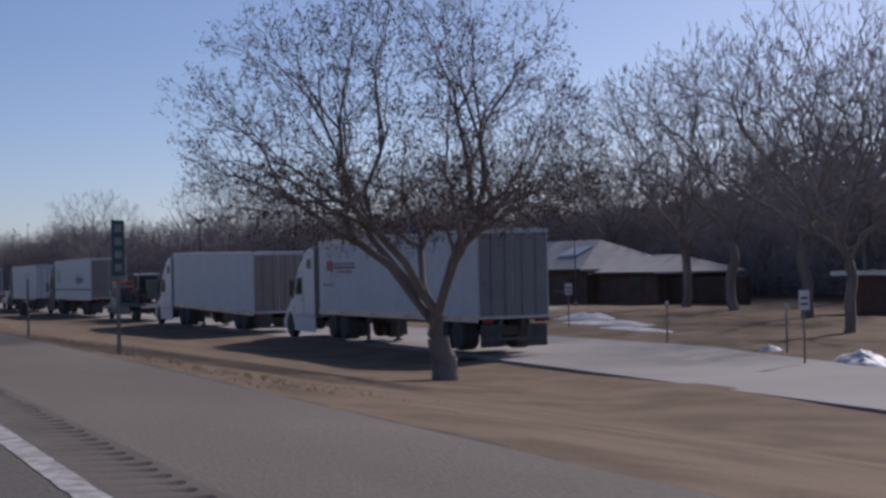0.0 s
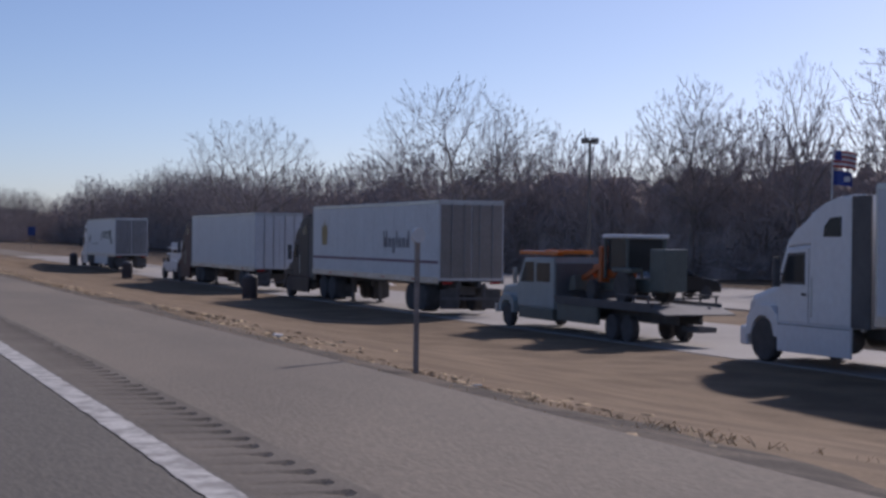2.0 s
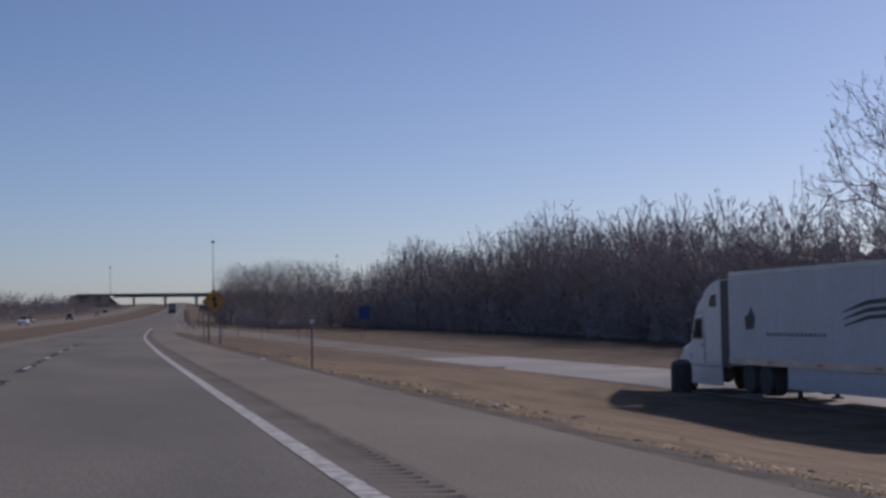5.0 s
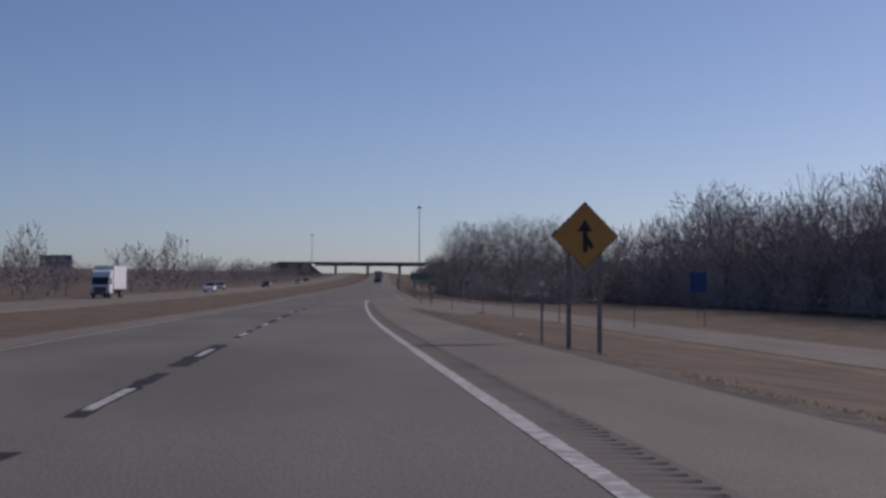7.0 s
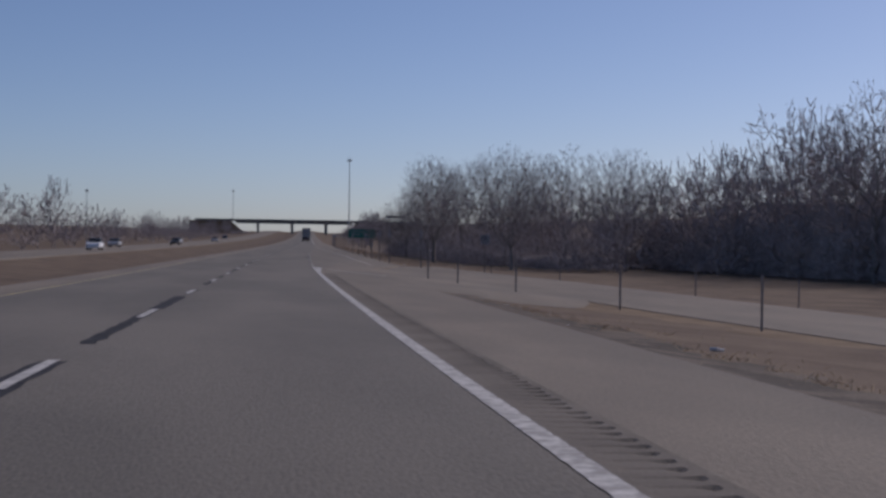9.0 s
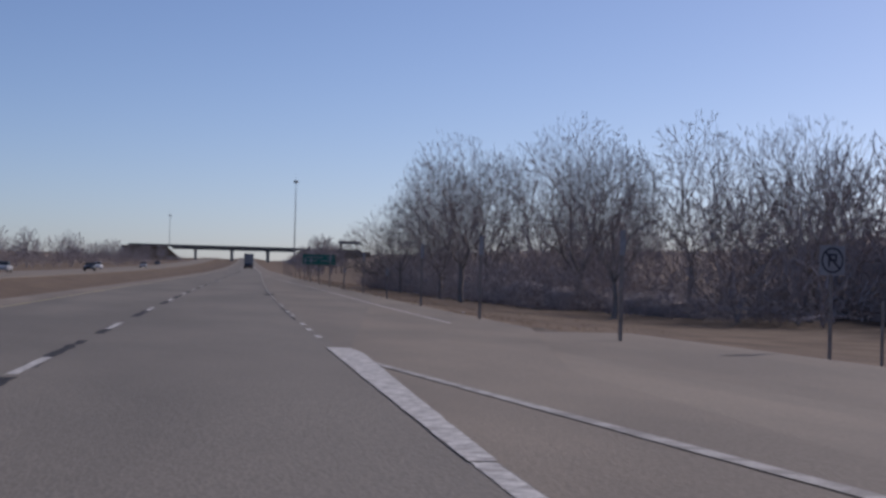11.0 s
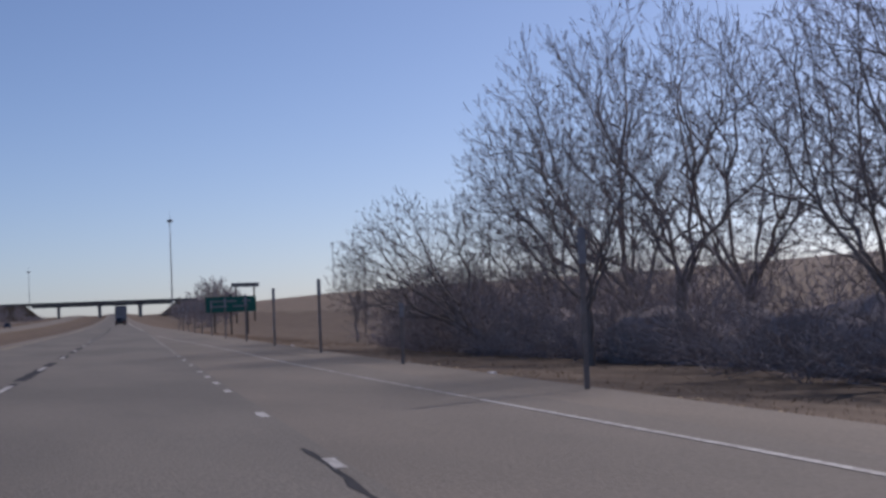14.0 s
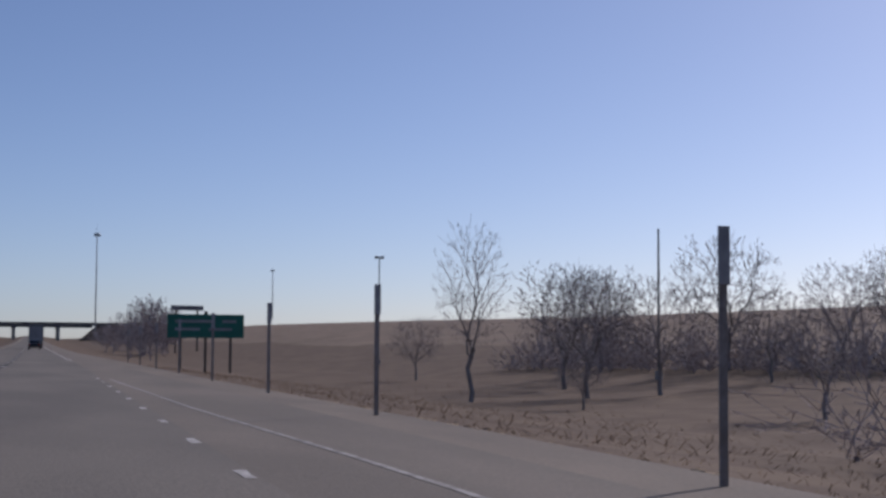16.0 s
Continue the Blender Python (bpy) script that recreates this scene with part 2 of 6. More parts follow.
def edge(y):
    """Offset of the outer edge of the right-hand pavement from the edge line."""
    return lerp(y, ((335, 2.6), (350, 5.1), (400, 4.95), (450, 4.35), (480, 4.1), (520, 3.5), (640, 2.7)))


def ramp_near(y):
    return lerp(y, ((60, 19.0), (175, 19.0), (200, 18.2), (230, 15.6), (260, 12.8), (278, 11.0), (300, 8.2), (332, 4.95), (350, 2.7)))


def ramp_far(y):
    return lerp(y, ((20, 23.2), (40, 27.6), (175, 27.0), (200, 25.5), (230, 21.5), (260, 17.6), (288, 14.8), (324, 10.6), (350, 7.0), (372, 5.05)))


def ramp_dz(y):
    return lerp(y, ((170, -1.75), (200, -1.55), (240, -1.15), (285, -0.6), (320, -0.25), (350, -0.02)))


def noise2(x, y, s=1.0, seed=0.0):
    return noise.noise(Vector((x * s, y * s, seed)))


def ground_dz(u, y):
    """Height of the bare ground over the highway at offset u from the edge line."""
    if u <= -8.4:
        return lerp(u, ((-400, 4.0), (-120, 0.5), (-60, -1.0), (-38, -0.75), (-36.4, -0.58), (-24.2, -0.58), (-21, -0.8), (-15, -1.0), (-10, -0.35), (-8.4, -0.09)))
    e = edge(y)
    if u <= e:
        return -0.09
    w = ease(y, 195, 350)
    rest = lerp(u, ((2.6, -0.07), (3.8, -0.24), (12.0, -1.62), (15.0, -1.80), (62, -1.82), (110, -0.9), (320, 1.2)))
    open_ = lerp(u - e, ((0, -0.07), (1.0, -0.2), (5.5, -0.75), (12, -1.45), (22, -1.15), (32, -0.2), (75, 4.2), (150, 9.5), (320, 16.0)))
    rise = ease(y, 430, 560)
    shut = lerp(u - e, ((0, -0.07), (1.0, -0.2), (4.5, -0.55), (12, -0.9), (45, -0.9), (120, 0.2), (320, 3.0)))
    open_ = shut * (1 - rise) + open_ * rise
    z = rest * (1 - w) + open_ * w
    if 190 < y < 352 and u < ramp_far(y) + 4:
        n, f, d = ramp_near(y), ramp_far(y), ramp_dz(y)
        if u < n:
            k = (u - e) / max(n - e, 0.3)
            z = -0.07 * (1 - k) + (d - 0.07) * k - 0.35 * k * (1 - k) * min(n - e, 6) / 6
        elif u <= f:
            z = d - 0.07
        else:
            k = (u - f) / 4
            z = (d - 0.07) * (1 - k) + z * k
    if u > e + 1.2 and y < 2000:
        z += 0.10 * noise2(u, y, 0.09) + 0.05 * noise2(u, y, 0.33, 3.0)
    if -60 < y < 205 and ramp_near(y) - 0.5 < u < 60:
        z = min(z, -1.82)
    return z


def W(u, y, dz=0.0):
    return (C(y) + u, y, G(y) + dz)


def on_ground(u, y):
    return (C(y) + u, y, G(y) + ground_dz(u, y))


# ------------------------------------------------------------------ mesh helpers
def mesh_np(name, verts, quads, material, smooth=False):
    me = bpy.data.meshes.new(name)
    v, q = np.asarray(verts, np.float32), np.asarray(quads, np.int32)
    me.vertices.add(len(v))
    me.vertices.foreach_set("co", v.ravel())
    k = q.shape[1]
    me.loops.add(q.size)
    me.loops.foreach_set("vertex_index", q.ravel())
    me.polygons.add(len(q))
    me.polygons.foreach_set("loop_start", np.arange(0, q.size, k, dtype=np.int32))
    me.polygons.foreach_set("use_smooth", np.full(len(q), smooth, bool))
    me.materials.append(material)
    me.update(calc_edges=True)
    return me


def part(name, bm, material, parent=None, label="", smooth=False):
    """One mesh object from a bmesh (or a ready mesh), under a thing or a part."""
    if isinstance(bm, bpy.types.Mesh):
        me = bm
    else:
        me = bpy.data.meshes.new(name)
        bmesh.ops.recalc_face_normals(bm, faces=bm.faces[:])
        bm.to_mesh(me)
        bm.free()
        me.materials.append(material)
        if smooth:
            me.polygons.foreach_set("use_smooth", np.ones(len(me.polygons), bool))
    ob = new(name, me)
    if parent is not None:
        ob.parent = parent
    if label:
        tagged(ob, label)
    return ob


def thing(name, label, category, group="", at=(0, 0, 0), rz=0.0):
    ob = new(name)
    ob.empty_display_size = 0.3
    ob.matrix_basis = pose(*at, 0, 0, rz)
    return tagged(ob, label, category, group)


def setting(name, me, label, category):
    return tagged(new(name, me), label, category, "", "structure")


def box(x0, x1, y0, y1, z0, z1, bevel=0.0, bm=None):
    own = bm is None
    bm = bm or bmesh.new()
    r = bmesh.ops.create_cube(bm, size=1, matrix=Matrix.LocRotScale(((x0 + x1) / 2, (y0 + y1) / 2, (z0 + z1) / 2), None, (abs(x1 - x0), abs(y1 - y0), abs(z1 - z0))))
    if bevel:
        es = list({e for v in r["verts"] for e in v.link_edges})
        bmesh.ops.bevel(bm, geom=es, offset=bevel, segments=2, affect="EDGES", profile=0.6)
    return bm


def rod(a, b, r0, r1=None, sides=8, bm=None):
    bm = bm or bmesh.new()
    a, b = Vector(a), Vector(b)
    m = Matrix.Translation((a + b) / 2) @ (b - a).to_track_quat("Z", "Y").to_matrix().to_4x4()
    bmesh.ops.create_cone(bm, cap_ends=True, segments=sides, radius1=r0, radius2=r0 if r1 is None else r1, depth=(b - a).length, matrix=m)
    return bm


def prism(profile, x0, x1, bevel=0.0, bm=None):
    """A (y, z) outline pushed from x0 to x1."""
    bm = bm or bmesh.new()
    a = [bm.verts.new((x0, y, z)) for y, z in profile]
    b = [bm.verts.new((x1, y, z)) for y, z in profile]
    n = len(profile)
    fs = [bm.faces.new(a), bm.faces.new(b[::-1])]
    fs += [bm.faces.new((a[i], b[i], b[(i + 1) % n], a[(i + 1) % n])) for i in range(n)]
    if bevel:
        es = list({e for f in fs[:2] for e in f.edges})
        bmesh.ops.bevel(bm, geom=es, offset=bevel, segments=2, affect="EDGES", profile=0.6)
    return bm


def plate(pts, x, thick=0.004):
    """A flat (y, z) outline on the side that faces -x, standing proud of the plane x."""
    return prism(pts, x - thick, x)


def revolve(profile, axis_x=False, segments=20, bm=None):
    """(radius, height) outline turned about z (or about x)."""
    bm = bm or bmesh.new()
    rings = []
    for r, h in profile:
        ring = []
        for k in range(segments):
            a = 2 * math.pi * k / segments
            p = (h, r * math.cos(a), r * math.sin(a)) if axis_x else (r * math.cos(a), r * math.sin(a), h)
            ring.append(bm.verts.new(p))
        rings.append(ring)
    for p, q in zip(rings, rings[1:]):
        for k in range(segments):
            bm.faces.new((p[k], p[(k + 1) % segments], q[(k + 1) % segments], q[k]))
    bm.faces.new(rings[0][::-1])
    bm.faces.new(rings[-1])
    return bm


def strip(name, y0, y1, step, left, right, dz, material, thick=0.0):
    """A ribbon along the road between two offsets (numbers or functions of y), with skirts where thick."""
    n = max(2, int(round((y1 - y0) / step)) + 1)
    ys = np.linspace(y0, y1, n)
    f = lambda v, y: v(y) if callable(v) else v  # noqa: E731
    rows = []
    for y in ys:
        a, b, d = f(left, y), f(right, y), f(dz, y)
        us = np.linspace(a, b, 5)
        z = [G(y) + d] * 5
        row = [(C(y) + u, y, zz) for u, zz in zip(us, z)]
        if thick:
            row = [(C(y) + a, y, G(y) + d - thick)] + row + [(C(y) + b, y, G(y) + d - thick)]
        rows.append(row)
    k = len(rows[0])
    v = np.array(rows, float).reshape(-1, 3)
    q = [(i * k + j, i * k + j + 1, (i + 1) * k + j + 1, (i + 1) * k + j) for i in range(n - 1) for j in range(k - 1)]
    return mesh_np(name, v, q, material)


# ------------------------------------------------------------------ ground
def build_ground():
    us = [-2600, -1500, -900, -600, -400, -250, -160, -110, -80, -60, -50, -44, -40, -38, -36.4, -24.2, -23, -21, -18, -15, -12.5, -10.5, -9.2, -8.4, -5, 0, 2.0, 2.6]
    us += [2.6 + 0.35 * k for k in range(1, 20)] + [9.6 + 0.8 * k for k in range(0, 26)] + [31 + 3 * k for k in range(14)] + [76, 82, 90, 100, 112, 126, 145, 170, 200, 240, 290, 350, 450, 600, 900, 1500, 2600]
    ys = list(np.arange(-160, 700, 3.0)) + list(np.arange(700, 1500, 25.0)) + [1500, 1600, 1800, 2100, 2500, 3000, 3600, 4300]
    ys = [-900, -500, -300, -220] + ys
    rows = []
    for y in ys:
        for u in us:
            rows.append((C(y) + u, y, G(y) + ground_dz(u, y) - (0.5 if y > 1495 else 0)))
    k = len(us)
    q = [(i * k + j, i * k + j + 1, (i + 1) * k + j + 1, (i + 1) * k + j) for i in range(len(ys) - 1) for j in range(k - 1)]
    me = mesh_np("ground", rows, q, M_GRASS, True)
    me.materials.append(M_FIELD)
    me.materials.append(M_HILL)
    kinds = []
    for i in range(len(ys) - 1):
        for j in range(k - 1):
            u, y = us[j] + 6 * noise2(us[j], ys[i], 0.08, 4.0), ys[i] + 14 * noise2(us[j], ys[i], 0.06, 8.0)
            kinds.append(2 if u > 46 and y > 430 else 1 if u < -8 or y > 212 or u > 62 else 0)
    me.polygons.foreach_set("material_index", np.array(kinds, np.int32))
    setting("ground", me, "dry straw-brown winter grass on gently sloping ground", "ground")


build_ground()

# pavements
setting("road", strip("road", -160, 1500, 4, -7.6, 0.10, 0.0, M_LANE, 0.2), "two lanes of worn grey highway asphalt", "road")
setting("pavement_left", strip("pavement_left", -160, 1500, 4, -8.7, -7.6, 0.0, M_SHOULDER, 0.2), "narrow inner shoulder of pale worn asphalt", "shoulder")
setting("pavement_right", strip("pavement_right", -160, 338, 3, 0.60, edge, 0.0, M_SHOULDER, 0.2), "wide outer shoulder of pale brownish asphalt", "shoulder")
setting("gore_fill", strip("gore_fill", 324.1, 338, 3, 0.10, 0.60, 0.0, M_SHOULDER, 0.1), "pale asphalt between the painted lines of the gore", "road")
setting("merge_lane", strip("merge_lane", 338, 1500, 3, 0.10, lambda y: lerp(y, ((338, 0.12), (376, edge(376) - 1.2))) if y < 376 else edge(y) - 1.2, 0.0, M_MERGE, 0.2), "entrance lane of worn grey asphalt joining the highway", "road")
setting("merge_shoulder", strip("merge_shoulder", 338, 1500, 3, lambda y: lerp(y, ((338, 0.12), (376, edge(376) - 1.2))) if y < 376 else edge(y) - 1.2, edge, 0.0, M_SHOULDER, 0.2), "pale asphalt shoulder beside the entrance lane", "shoulder")
setting("ramp", strip("ramp", 232, 349, 3, ramp_near, ramp_far, lambda y: ramp_dz(y) - (0.012 if y > 330 else 0), M_SHOULDER, 0.2), "pale asphalt ramp leading from the rest area", "road")
setting("lot", strip("lot", -60, 232, 3, lambda y: lerp(y, ((15, 17.4), (40, 19.0))) if y < 175 else ramp_near(y), ramp_far, lambda y: ramp_dz(y), M_CONCRETE, 0.2), "pale concrete truck parking lane of a rest area", "car park")
setting("car_lot", strip("car_lot", 80, 205, 3, lambda y: 34.5, lambda y: lerp(y, ((79, 40), (92, 50), (190, 52), (205, 40))), lambda y: ramp_dz(y), M_CONCRETE, 0.2), "pale concrete car park beyond a grass island", "car park")
setting("opposite_road", strip("opposite_road", -160, 1500, 8, -36.0, -24.6, -0.50, M_SHOULDER, 0.2), "opposite carriageway of pale asphalt beyond the median", "road")


def gore():
    """Asphalt that fills the wedge between the shoulder and the ramp."""
    v, q = [], []
    ys = np.concatenate([[300.0], np.linspace(306, 345, 27)])
    for y in ys:
        a, b = min(edge(y), 2.6), max(ramp_near(y), min(edge(y), 2.6)) + 0.06
        d = min(ramp_dz(y), 0.0)
        for k in range(6):
            f = k / 5
            z = (d + 0.004) * f
            v.append(W(a + (b - a) * f, y, z if y > 303 else min(z, ground_dz(a + (b - a) * f, y)) - 0.12))
    for i in range(len(ys) - 1):
        for k in range(5):
            o = i * 6 + k
            q.append((o, o + 1, o + 7, o + 6))
    setting("gore", mesh_np("gore", v, q, M_SHOULDER), "pale asphalt wedge where ramp and highway meet", "road")


gore()


def berm():
    """Turf that comes up to the near edge of the ramp."""
    v, q = [], []
    ys = np.arange(40, 309, 1.5)
    for y in ys:
        n, d = (ramp_near(y) if y > 175 else 19.0), ramp_dz(y)
        for k in range(5):
            f = k / 4
            u = n - 1.8 + 1.75 * f
            g = ground_dz(u, y)
            z = g * (1 - f) + (d - 0.014) * f
            v.append(W(u, y, max(z, g) if 0 < k < 4 else g - 0.05 if k == 0 else z))
    for i in range(len(ys) - 1):
        for k in range(4):
            o = i * 5 + k
            q.append((o, o + 1, o + 6, o + 5))
    setting("berm", mesh_np("berm", v, q, M_GRASS, True), "low turf bank along the edge of concrete", "verge")


berm()


def rumble():
    """Milled grooves a foot apart, each with a steep far side."""
    v, q, k = [], [], 0
    y = -12.0
    r = random.Random(4)
    while y < 324:
        s_ = 0.05 * r.random()
        for a, d in ((0.0, 0.0), (0.08, 0.0), (0.15, -0.014), (0.21, -0.015), (0.245, 0.0)):
            v += [W(0.10, y + a, 0.0), W(0.13, y + a, 0.0), W(0.20, y + a, d * 0.35), W(0.38, y + a, d * 0.45), W(0.47 + s_, y + a, d * 1.35), W(0.51 + s_, y + a, 0.0), W(0.60, y + a, 0.0)]
        v += [W(u, y + 0.30, 0.0) for u in (0.10, 0.13, 0.20, 0.38, 0.47, 0.51, 0.60)]
        for i in range(5):
            for j in range(6):
                o = k + i * 7 + j
                q.append((o, o + 1, o + 8, o + 7))
        k += 42
        y += 0.30
    setting("rumble_strip", mesh_np("rumble_strip", v, q, M_RUMBLE), "milled rumble strip beside the white edge line", "rumble strip")


rumble()


def verge():
    """Bare gravelly dirt along the edge of the pavement."""
    v, q, n = [], [], 0
    ys = np.arange(-30, 600, 0.5)
    for i, y in enumerate(ys):
        w = (0.7 + 1.0 * ease(y, 35, 80) if y < 330 else 0.8) + 0.35 * noise2(y, 2.0, 0.4) + 0.3 * noise2(y, 5.0, 1.6)
        for k in range(4):
            u = edge(y) + 0.02 + w * k / 3
            x, yy, z = W(u, y, 0.0)
            v.append((x, yy, G(y) + ground_dz(u + 0.01, y) + 0.022 * (k < 3) + 0.03 * noise2(u, y, 3.1) - 0.02 * (k == 3)))
    for i in range(len(ys) - 1):
        for k in range(3):
            a = i * 4 + k
            q.append((a, a + 1, a + 5, a + 4))
    setting("verge", mesh_np("verge", v, q, M_VERGE, True), "dark gravelly dirt along the pavement edge", "verge")


def line(name, y0, y1, a, b, material, label, wobble=0.014, dz=0.005):
    n = max(2, int((y1 - y0) / 0.5))
    v = []
    for i in range(n + 1):
        y = y0 + (y1 - y0) * i / n
        aa, bb = (f(y) if callable(f) else f for f in (a, b))
        v += [W(aa + wobble * noise2(y, 1.3, 1.7), y, dz), W(bb + wobble * noise2(y, 7.1, 1.7), y, dz)]
    q = [(2 * i, 2 * i + 1, 2 * i + 3, 2 * i + 2) for i in range(n)]
    return mesh_np(name, v, q, material)


def jog(y):
    """Sideways steps of the edge line, where it was repainted."""
    return -0.045 if 76 < y < 92.8 else -0.018 if y < 205 else 0.0


def ragged(y, k):
    return 0.012 * noise2(y, k, 6.0) + 0.010 * noise2(y, k, 17.0, 2.0)


def edge_paint():
    v, ys = [], np.arange(-40, 338.01, 0.12)
    for y in ys:
        w = 0.085 if y < 230 else 0.08
        v += [W(jog(y) - w + ragged(y, 1.0), y, 0.005), W(jog(y) + w + ragged(y, 9.0), y, 0.005)]
    q = [(2 * i, 2 * i + 1, 2 * i + 3, 2 * i + 2) for i in range(len(ys) - 1)]
    setting("edge_line", mesh_np("edge_line", v, q, M_PAINT), "worn white painted edge line", "road marking")


edge_paint()
setting("gore_line", line("gore_line", 326, 339.6, lambda y: -0.09, lambda y: lerp(y, ((326, 0.09), (338, 0.34), (341, 0.2))), M_PAINT, "", dz=0.010), "broad white paint where the ramp line joins", "road marking")
setting("ramp_left_line", line("ramp_left_line", 320, 336, lambda y: lerp(y, ((320, 2.38), (336, 0.20))), lambda y: lerp(y, ((320, 2.58), (336, 0.32))), M_FAINT_PAINT, "", dz=0.008), "thin worn white line along the ramp", "road marking")


def merge_edge(y):
    return lerp(y, ((352, 3.55), (380, 3.38), (398, 3.31), (412, 3.03), (427, 2.53), (442, 2.10), (450, 2.02), (475, 1.37), (488, 0.85), (510, 0.35)))


for y0, y1, paint in ((352, 420.2, M_PAINT), (420.4, 510, M_FAINT_PAINT)):
    setting("merge_edge_line", line("merge_edge_line", y0, y1, lambda y: merge_edge(y) - 0.045, lambda y: merge_edge(y) + 0.045, paint, ""), "thin white edge line of the entrance lane", "road marking")
setting("yellow_line", line("yellow_line", -40, 1400, -7.42, -7.30, M_YELLOW_PAINT, ""), "faded yellow edge line beside the median", "road marking")
setting("far_edge_line", line("far_edge_line", 562, 1400, -0.06, 0.06, M_PAINT, ""), "distant white edge line", "road marking")

rng = random.Random(5)
for i in range(-27, 92):
    y = 273.1 + (11.4 if i < 0 else 12.0) * i
    me = line("lane_dash", y, y + 3.05, -3.74, -3.62, M_PAINT, "")
    tagged(new("lane_dash", me), "worn white dash painted between two lanes", "road marking", "lane dashes", "structure")
for i in range(47):
    y = 343.0 + 3.05 * i if i < 31 else 439.6 + 4.75 * (i - 31)
    if i < 31 and rng.random() < 0.12:
        continue
    me = line("merge_dash", y, y + rng.uniform(0.8, 1.0), -0.055, 0.055, M_PAINT, "", wobble=0.03)
    tagged(new("merge_dash", me), "short worn white dash beside the entrance lane", "road marking", "merge dashes", "structure")


def tar_strips():
    """Dark sealed joints: along the lane line, and across the shoulders."""
    r = random.Random(11)
    y = 128.0
    while y < 640:
        n = r.uniform(3, 9)
        w = r.uniform(0.06, 0.15)
        me = line("tar_seal", y, y + n, -3.68 - w, -3.68 + w, M_TAR, "", wobble=0.09, dz=0.003)
        setting("tar_seal", me, "dark tar patch along the lane joint", "road patch")
        y += n + r.uniform(0.5, 5)
    for y0, y1 in ((352, 366), (372, 379), (384, 402), (411, 415)):
        setting("tar_seal", line("tar_seal", y0, y1, -0.09, -0.035, M_TAR, "", wobble=0.05, dz=0.0025), "thin dark tar along the lane joint", "road patch")
    for y, a, b in ((21.1, 1.58, 2.55), (32.0, 0.9, 1.4), (32.2, -2.6, -0.1), (52.5, -2.6, 0.0), (92.8, -2.4, -0.1), (121.2, 1.6, 2.6), (235.7, 1.3, 3.0), (258.3, -3.2, 0.0), (342.5, 2.2, 4.7), (369.2, 2.5, 5.0), (447, 1.0, 3.4), (452, 1.6, 4.1), (470, 1.2, 4.0), (384, -2.2, -0.35)):
        v = []
        for k in range(13):
            u = a + (b - a) * k / 12
            yy = y + 0.10 * noise2(u, y, 1.9) + (b - u) * 0.05
            v += [W(u, yy - 0.014, 0.0035), W(u, yy + 0.014, 0.0035)]
        setting("crack", mesh_np("crack", v, [(2 * k, 2 * k + 1, 2 * k + 3, 2 * k + 2) for k in range(12)], M_TAR), "dark crack across the pavement", "crack")
    for u0, y0, ru, ry in ((-0.02, 32.32, 0.055, 0.28), (0.04, 32.7, 0.03, 0.12), (-0.05, 31.8, 0.025, 0.10)):
        v = [W(u0 + ru * math.cos(a) * r.uniform(0.6, 1.15), y0 + ry * math.sin(a) * r.uniform(0.7, 1.15), 0.0085) for a in np.arange(0, 6.2, 0.52)]
        setting("pothole", mesh_np("pothole", [W(u0, y0, 0.0075)] + v, [(0, 1 + k, 1 + (k + 1) % len(v)) for k in range(len(v))], M_TAR), "ragged dark hole worn through the edge line", "pothole")
    v = [W(u, y, 0.008) for u, y in ((-0.38, 383.8), (0.10, 383.2), (0.25, 386.7), (-0.15, 387.0))]
    setting("tar_seal", mesh_np("tar_seal", v, [(0, 1, 2, 3)], M_TAR), "square dark asphalt patch at the lane joint", "road patch")


tar_strips()
verge()

# ------------------------------------------------------------------ trees
def tubes(segs, sides=3, seed=1):
    """Vertices and faces of tapered tubes from rows of start, end, start radius, end radius. One side gives ribbons turned at random, none gives thorn-shaped twigs."""
    s = np.asarray(segs, float)
    a, b, r0, r1 = s[:, 0:3], s[:, 3:6], s[:, 6], s[:, 7]
    d = b - a
    d /= np.linalg.norm(d, axis=1, keepdims=True) + 1e-9
    ref = np.where(np.abs(d[:, 2:3]) > 0.9, np.array([[1.0, 0, 0]]), np.array([[0, 0, 1.0]]))
    x = np.cross(d, ref)
    x /= np.linalg.norm(x, axis=1, keepdims=True) + 1e-9
    y = np.cross(d, x)
    if sides < 2:
        turn = np.random.default_rng(seed).random(len(s))[:, None] * np.pi
        x = x * np.cos(turn) + y * np.sin(turn)
        if sides == 0:
            v = np.stack([a - r0[:, None] * x, a + r0[:, None] * x, b], 1).reshape(-1, 3)
            return v, np.arange(len(v)).reshape(-1, 3)
        v = np.stack([a - r0[:, None] * x, a + r0[:, None] * x, b + r1[:, None] * x, b - r1[:, None] * x], 1).reshape(-1, 3)
        return v, np.arange(len(v)).reshape(-1, 4)
    a, b = a - d * 0.35 * r0[:, None], b + d * 0.35 * r1[:, None]
    ang = 2 * np.pi * np.arange(sides) / sides
    ring = np.cos(ang)[None, :, None] * x[:, None] + np.sin(ang)[None, :, None] * y[:, None]
    lo = a[:, None] + r0[:, None, None] * ring
    hi = b[:, None] + r1[:, None, None] * ring
    v = np.concatenate([lo, hi], 1).reshape(-1, 3)
    n = len(s)
    k = np.arange(sides)
    q = np.stack([k, (k + 1) % sides, (k + 1) % sides + sides, k + sides], 1)[None] + (np.arange(n) * 2 * sides)[:, None, None]
    return v, q.reshape(-1, 4)


